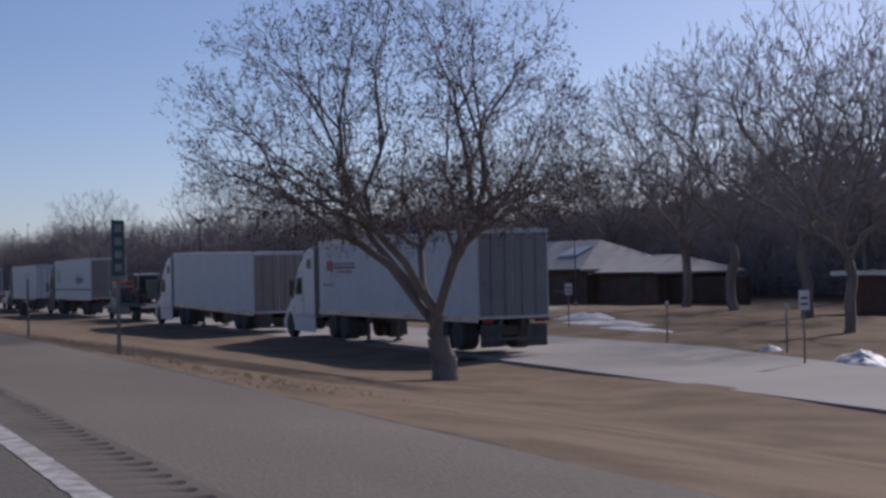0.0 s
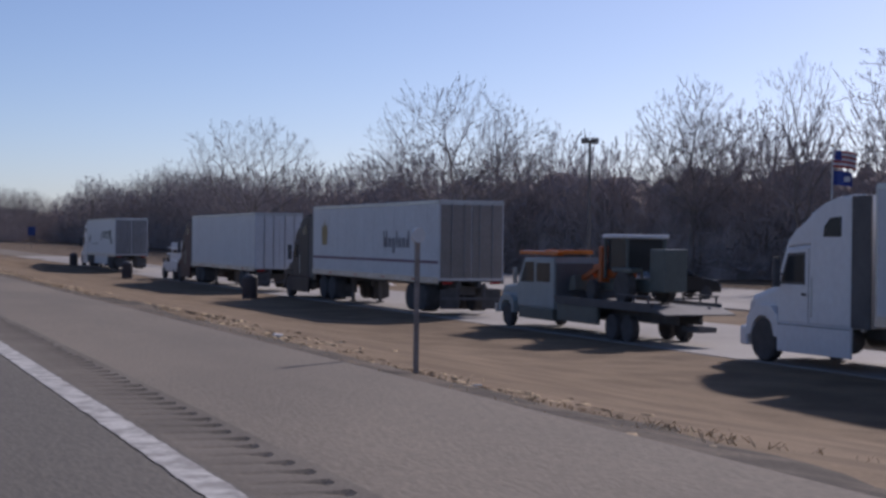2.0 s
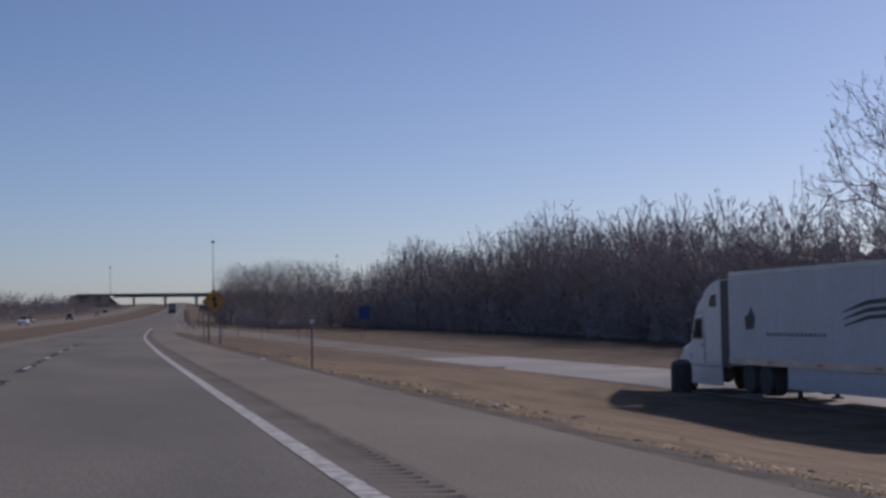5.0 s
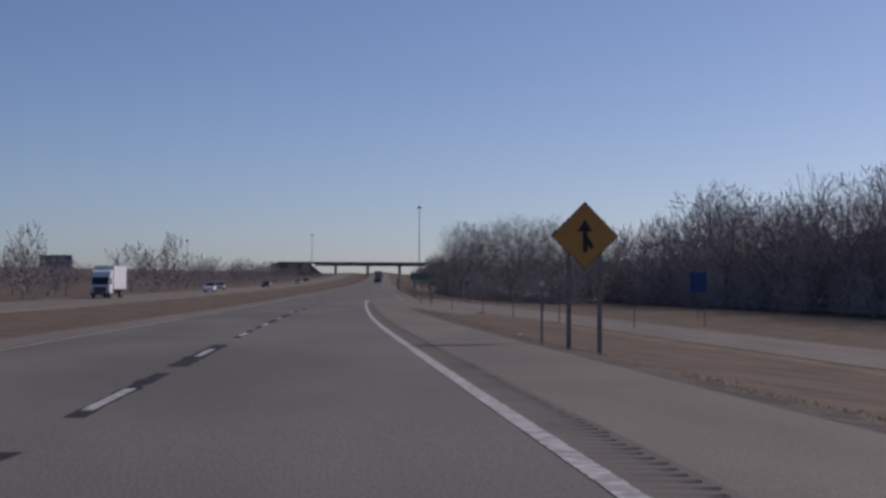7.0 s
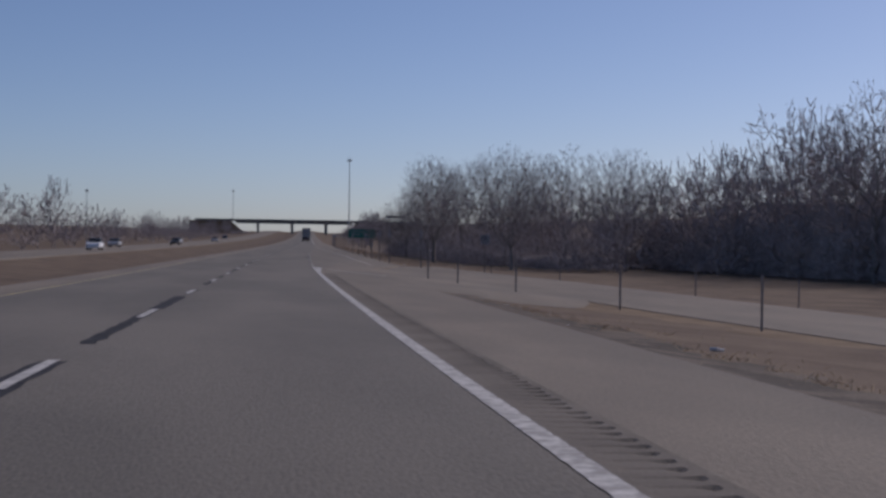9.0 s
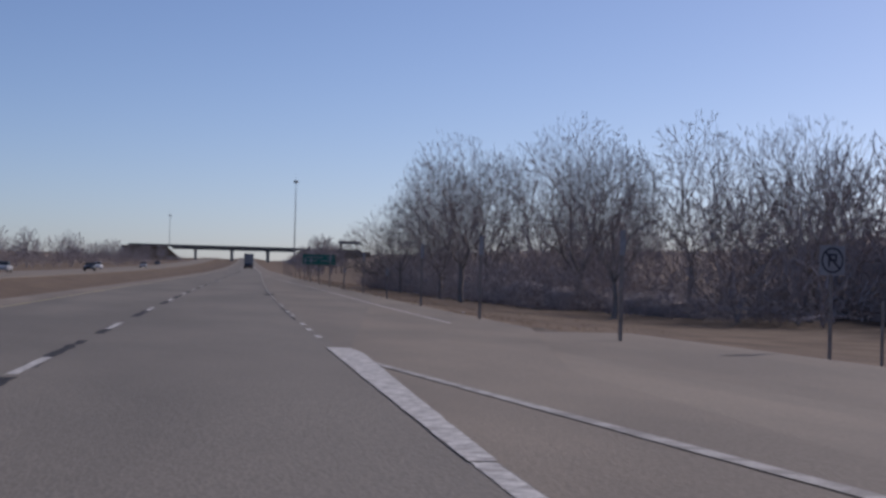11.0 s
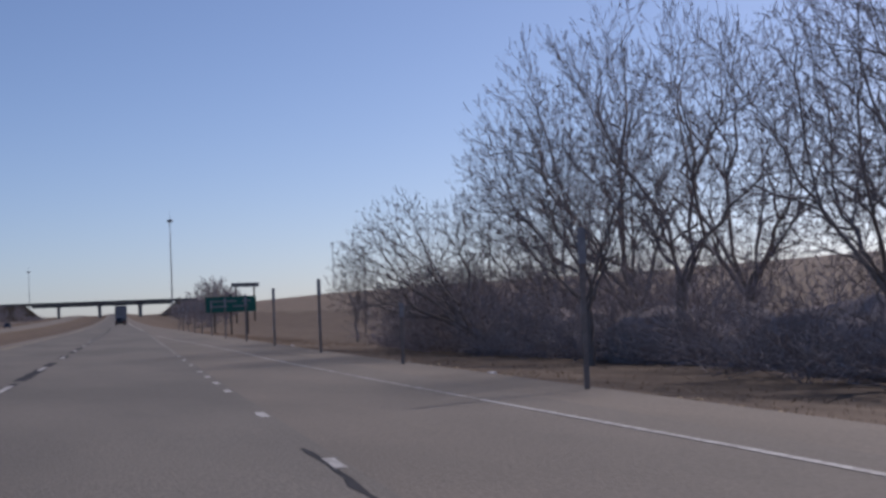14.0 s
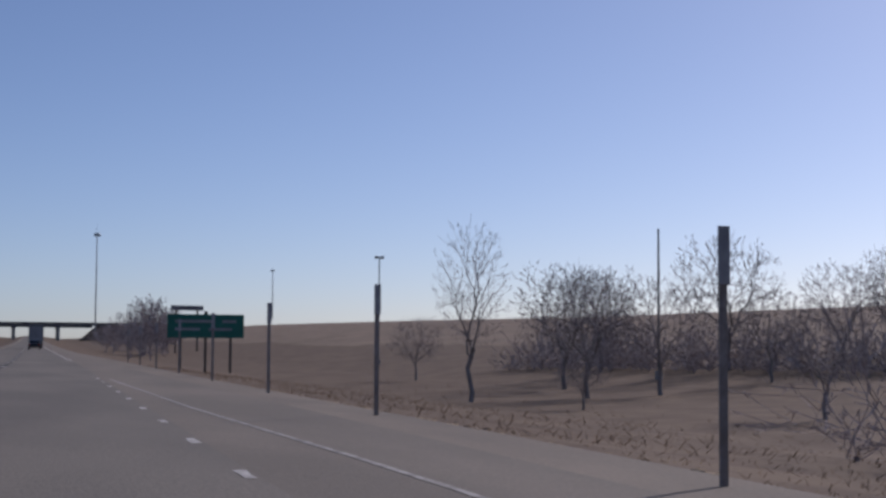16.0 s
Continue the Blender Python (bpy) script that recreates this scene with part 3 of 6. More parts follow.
def ribbons(branches, twigs, seed=1):
    """Flat branches and thorn-shaped twigs as one set of triangles."""
    v, q = tubes(branches, 1, seed)
    w, t = tubes(twigs, 0, seed + 1)
    return np.concatenate([v, w]), np.concatenate([q[:, (0, 1, 2)], q[:, (0, 2, 3)], t + len(v)])


def grow(seed, height, trunk=0.22, fork=0.22, limbs=6, tips=1500, lean=(0, 0), wide=0.42, kids=4, twig=0.006, hollow=2.4, wild=0.12, bits=2, dome=False, fuzz=4, droop=0.0, lumpy=0.30, low=0.8):
    """A bare tree that fills a lumpy dome: segments of stem and limbs, of branches, of thin branches, of twigs, and the tips. The crown is wide * height in radius."""
    r = np.random.default_rng(seed)
    lift, rz = height * (fork * 0.75 + 1) / 2, height * (1 - fork * 0.75) / 2
    d = r.normal(size=(tips, 3))
    d /= np.linalg.norm(d, axis=1, keepdims=True)
    lump = np.array([1 + lumpy * noise.noise(Vector((1.9 * q[0] + seed, 1.9 * q[1], 1.9 * q[2]))) + 0.5 * lumpy * noise.noise(Vector((4.3 * q[0], 4.3 * q[1] + seed, 4.3 * q[2]))) for q in d])
    rad = r.random(tips) ** (1 / hollow) * lump
    pts = d * rad[:, None] * np.array([wide * height, wide * height, rz])
    if dome:
        pts[:, 2] = np.abs(pts[:, 2]) * 2 + 0.05 * height
    else:
        pts[:, 2] = np.where(pts[:, 2] < 0, pts[:, 2] * low, pts[:, 2]) + lift
    pts[:, 2] -= droop * (pts[:, 0] ** 2 + pts[:, 1] ** 2) / (wide * height)
    pts[:, 2] = np.maximum(pts[:, 2], 0.06 * height)
    pts[:, 2] *= height / np.percentile(pts[:, 2], 99.3)
    pts[:, :2] += np.array(lean) * height * 0.6
    thick, mid, fine, thorn, ends = [], [], [], [], []
    total = float(tips)

    def segment(p, q, ra, rb):
        (thick if ra > 0.028 else mid if ra > 0.014 else fine).append((*p, *q, max(ra, twig * 0.75), max(rb, twig * 0.5)))

    def curve(p, t0, q, ra, rb, n, wild=wild):
        """A bowed line of n segments that leaves p along t0; gives its last direction."""
        span = np.linalg.norm(q - p)
        c = p + t0 * span * 0.33 + r.normal(size=3) * span * wild
        last = p
        for i in range(1, n + 1):
            t = i / n
            e = p * (1 - t) ** 2 + 2 * c * t * (1 - t) + q * t * t
            if i < n:
                e = e + r.normal(size=3) * span * 0.035
            segment(last, e, ra + (rb - ra) * (i - 1) / n, ra + (rb - ra) * t)
            last = e
        o = q - c
        return o / (np.linalg.norm(o) + 1e-9)

    def sprays(p, g):
        """Side twigs that leave a thin branch forwards, each with a shorter one of its own."""
        span = np.linalg.norm(g - p)
        ahead = (g - p) / (span + 1e-9)
        f = r.uniform(0.15, 1.0, fuzz)
        side = r.normal(size=(fuzz, 3))
        side /= np.linalg.norm(side, axis=1, keepdims=True)
        way = ahead * 0.85 + side * 0.58 + np.array([0, 0, 0.05])
        long = span * r.uniform(0.25, 0.55, fuzz) * (1.15 - 0.4 * f)
        for k in range(fuzz):
            a = p + (g - p) * f[k]
            e = a + way[k] * long[k]
            thorn.append((*a, *e, twig * 0.85, 0))
            if k % 2:
                m = a + (e - a) * 0.45
                thorn.append((*m, *(m + (way[k] + r.normal(size=3) * 0.45) * long[k] * 0.5), twig * 0.7, 0))

    def split(p, t0, group, level):
        n = len(group)
        if n <= 2:
            for g in group:
                curve(p, t0, g + np.array([0, 0, 0.02 * height * r.random()]), trunk * (1.0 / total) ** 0.5, twig * 0.6, bits)
                ends.append(g)
                sprays(p, g)
            return
        k = min(limbs if level == 0 else kids if r.random() < 0.6 else kids - 1, n)
        centre = group[r.choice(n, k, replace=False)]
        for _ in range(4):
            near = np.argmin(((group[:, None] - centre[None]) ** 2).sum(2), 1)
            for j in range(k):
                if (near == j).any():
                    centre[j] = group[near == j].mean(0)
        for j in range(k):
            sub_ = group[near == j]
            if not len(sub_):
                continue
            f = r.uniform(0.42, 0.62) if len(sub_) > 2 else 0.7
            q = p + (sub_.mean(0) - p) * f
            ra = trunk * (len(sub_) / total) ** 0.5 * (0.95 if level else 0.88)
            o = curve(p, t0, q, ra, ra * 0.8, 4 if level == 0 else 3 if level == 1 else bits)
            split(q, o, sub_, level + 1)

    d0 = np.array([lean[0], lean[1], 1.0])
    d0 /= np.linalg.norm(d0)
    base, top = np.array([0, 0, -0.2]), d0 * height * fork
    segment(base, d0 * 0.15, trunk * 1.25, trunk * 1.04)
    o = curve(d0 * 0.15, d0, top, trunk * 1.04, trunk * 0.9, 4, 0.05)
    split(top, o, pts, 0)
    return thick, mid, fine, thorn, ends


def brush(seed, w, h, n=110, twig=0.008, fuzz=5):
    """A rounded thicket of many stems that rise from one patch, 2 w across."""
    a, b, c, d, _ = grow(seed, h, 0.05, 0.03, 9, n, (0, 0), w / h, 4, twig, 1.3, 0.14, 1, True, fuzz)
    return ribbons(a + b + c, d, seed)


def leaf_quads(points, seed, per=1, size=0.06, spreadr=0.12):
    r = random.Random(seed)
    v, q = [], []
    for p in points:
        for _ in range(per):
            c = Vector(p) + Vector((r.gauss(0, spreadr), r.gauss(0, spreadr), r.gauss(-0.02, spreadr)))
            a = Vector((r.gauss(0, 1), r.gauss(0, 1), r.gauss(-0.6, 1))).normalized() * size * r.uniform(0.6, 1.3)
            b = a.cross(Vector((r.gauss(0, 1), r.gauss(0, 1), r.gauss(0, 1)))).normalized() * size * 0.4
            k = len(v)
            v += [c - a, c + b, c + a, c - b]
            q.append((k, k + 1, k + 2, k + 3))
    return v, q


def bare_tree(label, seed, leaves=0, group="roadside trees", limb_sides=5, **kw):
    thick, thin, fine, thorn, tips = grow(seed, **kw)
    t = thing("bare_tree", label, "tree", group)
    v, q = tubes(thick, limb_sides)
    part("trunk", mesh_np("trunk", v, q, M_BARK, True), None, t, "grey furrowed trunk and limbs")
    c = part("crown", mesh_np("crown", *tubes(thin, 3), M_TWIG), None, t, "bare grey branches")
    part("fine_crown", mesh_np("fine_crown", *ribbons(fine, thorn, seed), M_TWIG), None, c, "fine bare twigs")
    if leaves:
        v, q = leaf_quads(tips, seed, leaves, 0.042, 0.10)
        part("leafage", mesh_np("leafage", v, q, M_DEADLEAF), None, c, "small clinging brown seeds and leaves")
    return t


def put(ob, u, y, rz=0.0, s=1.0, sink=0.0, sz=None):
    x, yy, z = on_ground(u, y)
    return Matrix.LocRotScale((x, yy, z - sink), Euler((0, 0, radians(rz))), (s, s, sz or s))


# the large tree beside the shoulder
big = bare_tree("large spreading bare tree with brown seeds on grass", 31, leaves=6, height=10.0, trunk=0.33, fork=0.10, limbs=7, tips=4600, twig=0.0105, limb_sides=8, fuzz=3, wide=0.57, lean=(-0.17, 0.02), hollow=3.4, wild=0.08, droop=0.06, lumpy=0.24, low=0.45)
big.matrix_basis = put(big, 13.95, 31.0, 0)

# tall trees that stand over the thickets, and the nearer grove beside the entrance lane
KINDS = (
    ("tall bare grey tree at the edge of woods", 3, dict(height=12.0, trunk=0.21, fork=0.20, limbs=6, tips=1600, twig=0.013, wide=0.38, fuzz=4, hollow=3.4, lumpy=0.24)),
    ("bare grey tree with a broad rounded crown", 8, dict(height=12.0, trunk=0.25, fork=0.16, limbs=7, tips=2000, twig=0.0135, wide=0.44, fuzz=4, hollow=3.6, lumpy=0.22)),
    ("slender bare grey tree with upright limbs", 14, dict(height=11.0, trunk=0.16, fork=0.26, limbs=4, tips=700, twig=0.012, wide=0.24, fuzz=4, hollow=3.0)),
    ("leaning bare tree with arching low limbs", 21, dict(height=7.0, trunk=0.27, fork=0.12, limbs=8, tips=2600, twig=0.0135, lean=(-0.80, 0.05), wide=0.58, fuzz=4, wild=0.05, droop=0.16, hollow=3.4, lumpy=0.2)),
    ("tall bare grey tree behind the parked lorries", 43, dict(height=15.0, trunk=0.24, fork=0.26, limbs=6, tips=1050, twig=0.023, wide=0.38, fuzz=4, hollow=3.4, lumpy=0.24)),
    ("broad bare grey tree with a domed crown", 48, dict(height=15.0, trunk=0.30, fork=0.24, limbs=7, tips=1600, twig=0.020, wide=0.52, fuzz=4, hollow=3.8, lumpy=0.22)),
    ("small round-crowned bare tree in open grass", 57, dict(height=7.0, trunk=0.15, fork=0.22, limbs=5, tips=900, twig=0.019, wide=0.46, fuzz=3, hollow=3.2, lumpy=0.24)),
    ("tall bare tree whose many stems lean one way", 66, dict(height=11.0, trunk=0.27, fork=0.08, limbs=8, tips=2400, twig=0.0135, lean=(-0.36, 0.0), wide=0.40, fuzz=4, wild=0.05, hollow=3.0, lumpy=0.2, low=0.6)),
)
protos = [bare_tree(lb, sd, **kw) for lb, sd, kw in KINDS]
spots = [
    # u, y, kind, height, turn : trees that rise from the far edge of the rest area
    (47.5, 174.5, 5, 16.2, 10), (36.5, 206.0, 5, 14.8, 120), (61.3, 144.5, 2, 15.6, 70), (63.5, 162, 2, 14.6, 200), (60, 157, 4, 15.4, 30), (66, 131, 5, 17.6, 260),
    (70.5, 121, 5, 20.0, 150), (55.5, 85.0, 5, 16.5, 80), (52.5, 75, 5, 17.0, 310), (47.4, 60.8, 5, 16.5, 200), (70, 84, 4, 18.0, 20), (60, 68, 4, 16.5, 95), (38, 45.5, 5, 12.0, 40),
    (55, 186, 4, 12.0, 300), (45, 318, 4, 14.2, 15), (46, 300, 4, 13.0, 140), (42, 332, 5, 12.0, 215), (37, 356, 4, 13.0, 75),
    # the grove
    (19.0, 406.5, 1, 11.4, 30), (12.4, 412.0, 0, 10.6, 140), (23.5, 398, 4, 11.0, 250), (29, 402, 5, 11.0, 60), (17.6, 392, 0, 8.6, 20), (27.5, 390, 0, 10.4, 80),
    (13.0, 428.0, 1, 8.6, 200), (17.5, 434, 0, 11.4, 310), (11.4, 443.0, 0, 7.8, 100), (15.5, 446, 0, 11.6, 170), (20.5, 452, 1, 12.0, 25), (17.6, 463.0, 7, 9.9, -28),
    (13.3, 463.0, 3, 6.7, -25), (18.5, 457.0, 7, 12.6, -10), (12.6, 466.0, 6, 3.6, 30), (22.5, 440, 1, 12.6, 12), (25, 425, 0, 12.0, 190), (29, 446, 1, 12.4, 350), (21, 420, 2, 10.0, 20),
    # single trees in the open grass
    (16.8, 524.3, 2, 8.0, 0), (22.6, 524.7, 6, 5.9, 60), (25.5, 536, 6, 6.8, 60), (26.2, 524.4, 6, 5.6, 10), (29.5, 543, 6, 6.4, 130), (33.0, 550, 6, 6.8, 220), (36.5, 538, 6, 7.8, 20), (33.5, 527, 6, 4.6, 110),
    (40, 531, 6, 5.8, 320), (44, 530, 6, 6.0, 250), (47.5, 538, 6, 6.4, 250), (52, 534, 6, 6.0, 75), (57, 530, 6, 6.0, 45), (18.4, 514, 6, 2.6, 200), (22.3, 502, 6, 3.9, 45), (23.0, 560, 6, 4.4, 200),
]
first = {}
for u, y, k, h, a in spots:
    s = h / KINDS[k][2]["height"]
    if k not in first:
        first[k] = s
        protos[k].matrix_basis = put(None, u, y, a, s, 0.05)
    else:
        copy_thing(protos[k], put(None, u, y, a, s / first[k], 0.05))


def woods():
    """The mass of trees and thickets too many to count, as joined objects."""
    r = random.Random(77)
    base = []
    for i, (h, w) in enumerate(((11, 0.40), (12, 0.36), (10, 0.46), (10.5, 0.42), (11, 0.44), (12, 0.40))):
        a, b, c, d, _ = grow(200 + i, h, 0.14, 0.14, 6, 280, (0, 0), w, 4, 0.036, 2.6, 0.10, 1, False, 3, 0, 0.2)
        base.append(ribbons(a + b + c, d, i))
    bush = [brush(300 + i, 2.5, 5.2, 80, 0.040, 4) for i in range(4)]
    fill = [brush(340 + i, 3.4, 9.0, 150, 0.050, 4) for i in range(4)]
    scrub = [brush(320 + i, 2.3, 4.6, 130, 0.014, 4) for i in range(4)]
    vs, qs, n = [], [], 0

    def add(src, u, y, s, sz, a):
        nonlocal n
        v, q = src
        c, d = math.cos(a), math.sin(a)
        x, yy, z = on_ground(u, y)
        w = np.stack([s * (c * v[:, 0] - d * v[:, 1]) + x, s * (d * v[:, 0] + c * v[:, 1]) + yy, sz * v[:, 2] + z - 0.05], 1)
        vs.append(w)
        qs.append(q + n)
        n += len(w)

    # trees behind the rest area: a closed canopy with a gently uneven top
    for k in range(165):
        y = 35 + 375 * (k + r.random()) / 165
        front = lerp(y, ((35, 56), (60, 66), (118, 72), (135, 67), (150, 62), (190, 49), (230, 43), (300, 42), (350, 38), (385, 30), (410, 27)))
        u = front + 3 + abs(r.gauss(0, 9))
        h = lerp(y, ((35, 14), (110, 14.5), (128, 13), (170, 12.3), (205, 12.6), (250, 11.2), (275, 11.2), (290, 12.6), (325, 13.8), (345, 11.6), (375, 12.8), (410, 11))) * r.uniform(0.84, 1.10)
        add(r.choice(base), u, y, r.uniform(1.0, 1.35), h / 11.0, r.uniform(0, 6.28))
    for _ in range(26):
        add(r.choice(base), r.uniform(60, 110), r.uniform(-20, 60), r.uniform(0.9, 1.2), r.uniform(1.0, 1.3), r.uniform(0, 6.28))
    for _ in range(18):
        y = r.uniform(385, 438)
        add(r.choice(base), 21 + abs(r.gauss(0, 12)), y, r.uniform(0.6, 0.85), r.uniform(0.55, 0.82), r.uniform(0, 6.28))
    me = mesh_np("woods", np.concatenate(vs), np.concatenate(qs), M_BRUSH)
    tagged(new("woods", me), "dense bare grey-brown winter woods behind the parking", "woods", "", "stuff")
    vs, qs, n = [], [], 0
    for k in range(190):
        y = 40 + 370 * (k + r.random()) / 190
        front = lerp(y, ((40, 62), (60, 68), (118, 73), (135, 67), (150, 62), (190, 48), (230, 41), (300, 40), (350, 36), (385, 28), (410, 26)))
        u = front + abs(r.gauss(0, 6)) + 1.5
        h = r.uniform(0.6, 1.3) * lerp(y, ((60, 1.25), (205, 1.3), (240, 1.0), (318, 1.0), (345, 1.1), (400, 0.9)))
        add(r.choice(bush), u, y, r.uniform(0.9, 1.5), h, r.uniform(0, 6.28))
    for k in range(255):
        y = 40 + 370 * (k + r.random()) / 255
        front = lerp(y, ((40, 66), (60, 70), (118, 75), (135, 70), (150, 65), (190, 53), (230, 47), (300, 46), (350, 42), (385, 34), (410, 31)))
        h = lerp(y, ((35, 14.0), (118, 14.4), (128, 12.8), (170, 12.2), (205, 12.2), (250, 10.4), (275, 10.4), (290, 11.8), (325, 12.8), (345, 11.0), (375, 11.8), (410, 9.0))) * r.uniform(0.82, 1.04)
        add(r.choice(fill), front + abs(r.gauss(0, 5)), y, r.uniform(0.9, 1.3), h / 9.0, r.uniform(0, 6.28))
    for k in range(120):
        y = 384 + 94 * (k + r.random()) / 120
        u = lerp(y, ((384, 21), (410, 15.5), (430, 12.2), (478, 10.8))) + abs(r.gauss(0, 4))
        add(r.choice(scrub), u, y, r.uniform(0.7, 1.2), r.uniform(0.5, 0.95), r.uniform(0, 6.28))
    for _ in range(60):
        y = r.uniform(380, 466)
        add(r.choice(bush), r.uniform(19, 44), y, r.uniform(0.9, 1.4), r.uniform(0.65, 1.0) if y < 446 else r.uniform(0.45, 0.7), r.uniform(0, 6.28))
    for _ in range(18):
        add(r.choice(scrub), r.uniform(13, 21), r.uniform(457, 474), r.uniform(1.0, 1.4), r.uniform(0.75, 1.05), r.uniform(0, 6.28))
    for _ in range(30):
        y = r.uniform(464, 484)
        add(r.choice(scrub), r.uniform(11.5, 16), y, r.uniform(0.9, 1.3), r.uniform(0.65, 0.9), r.uniform(0, 6.28))
    for _ in range(24):
        add(r.choice(scrub), r.uniform(15, 24), r.uniform(412, 450), r.uniform(1.1, 1.5), r.uniform(0.75, 1.15), r.uniform(0, 6.28))
    for _ in range(40):
        y = r.uniform(400, 474)
        add(r.choice(scrub), lerp(y, ((400, 17.5), (430, 12.5), (474, 11.2))) + r.uniform(0, 5), y, r.uniform(0.9, 1.3), r.uniform(0.5, 0.8), r.uniform(0, 6.28))
    for _ in range(26):
        add(r.choice(scrub), r.uniform(10.8, 16), r.uniform(456, 480), r.uniform(0.9, 1.3), r.uniform(0.55, 0.8), r.uniform(0, 6.28))
    for k in range(110):
        y = 566 - 56 * (k + r.random()) / 110
        u = lerp(y, ((510, 44), (528, 38.5), (536, 36), (564, 32))) + abs(r.gauss(0, 3)) - 1
        add(r.choice(bush), u, y, r.uniform(0.6, 1.0), r.uniform(0.3, 0.62), r.uniform(0, 6.28))
    me = mesh_np("thicket", np.concatenate(vs), np.concatenate(qs), M_BRUSH)
    tagged(new("thicket", me), "tangled dark brown brush at the foot of woods", "brush", "", "stuff")
    # distant trees on the far side of the highway and round the bridge
    vs, qs, n = [], [], 0
    far = []
    for i in range(4):
        a, b, c, d, _ = grow(410 + i, 9, 0.22, 0.12, 6, 100, (0, 0), 0.46, 4, 0.065, 3.0, 0.2, 1, False, 4, 0, 0.22)
        far.append(ribbons(a + b + c, d, i))
    for _ in range(30):
        add(r.choice(far), r.uniform(46, 92), r.uniform(362, 450), r.uniform(0.6, 0.9), r.uniform(0.3, 0.5), r.uniform(0, 6.28))
    clump = []
    for i in range(2):
        a, b, c, d, _ = grow(440 + i, 9, 0.2, 0.14, 7, 260, (0, 0), 0.5, 4, 0.070, 3.0, 0.1, 1, False, 4, 0, 0.15)
        clump.append(ribbons(a + b + c, d, i))
    for k in range(62):
        y = 390 + 960 * (k + r.random()) / 62
        u = -42 - abs(r.gauss(0, 16)) - 0.012 * (y - 390)
        add(r.choice(clump), u, y, r.uniform(0.7, 1.2), r.uniform(0.45, 1.05) * (1.3 if y < 560 else 1.0), r.uniform(0, 6.28))
    for k in range(45):
        add(r.choice(far), -40 - abs(r.gauss(0, 8)), 380 + 900 * (k + r.random()) / 45, r.uniform(0.7, 1.1), r.uniform(0.25, 0.5), r.uniform(0, 6.28))
    for u, y, w, h in ((15.5, 742, 1.0, 1.15), (18.5, 752, 1.15, 1.35), (21.5, 760, 1.15, 1.3), (24.5, 768, 1.0, 1.0), (16.5, 765, 1.0, 0.95), (20, 748, 1.0, 1.1), (15, 830, 1.2, 0.9), (19, 850, 1.3, 1.0), (22, 880, 1.3, 1.0), (13, 690, 0.6, 0.5)):
        for _ in range(2):
            add(r.choice(clump), u + r.uniform(-2, 2), y + r.uniform(-5, 5), w, h * r.uniform(0.75, 0.95), r.uniform(0, 6.28))
    me = mesh_np("far_trees", np.concatenate(vs), np.concatenate(qs), M_BRUSH)
    tagged(new("far_trees", me), "distant bare trees and scrub along the highway", "woods", "", "stuff")


woods()


def undergrowth(y0, y1, front, wide, top, seed):
    """A ragged mass of interlaced stems and vines deep inside the trees, lumpy as their crowns are."""
    ys, n = np.arange(y0, y1, 0.6), 14 + int(wide)
    v = []
    for y in ys:
        for k in range(n + 1):
            a = math.pi * k / n
            u = lerp(y, front) + wide * (0.5 - 0.5 * math.cos(a)) + (1.2 + 0.05 * wide) * noise2(y, 5.0 * k / n, 0.3, seed + 8)
            lump = 1 + 0.30 * noise2(u, y, 0.22, seed) + 0.20 * noise2(u, y, 0.7, seed + 4)
            x, yy, z = on_ground(u, y)
            v.append((x, yy + 0.3 * noise2(y, 7.0 * k / n, 1.9, seed), z - 0.3 + lerp(y, top) * min(1.0, (y - y0) / 4 + 0.1, (y1 - y) / 4) * math.sin(a) ** 0.5 * lump))
    m = n + 1
    q = [(i * m + k, i * m + k + 1, (i + 1) * m + k + 1, (i + 1) * m + k) for i in range(len(ys) - 1) for k in range(n)]
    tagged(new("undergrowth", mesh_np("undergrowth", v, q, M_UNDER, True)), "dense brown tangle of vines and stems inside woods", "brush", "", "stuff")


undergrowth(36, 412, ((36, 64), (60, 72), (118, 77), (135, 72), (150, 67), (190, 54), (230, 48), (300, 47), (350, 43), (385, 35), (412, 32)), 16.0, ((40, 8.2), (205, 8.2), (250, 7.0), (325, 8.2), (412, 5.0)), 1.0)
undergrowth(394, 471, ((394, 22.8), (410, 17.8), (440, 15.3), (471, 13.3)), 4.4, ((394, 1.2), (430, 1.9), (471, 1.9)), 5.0)


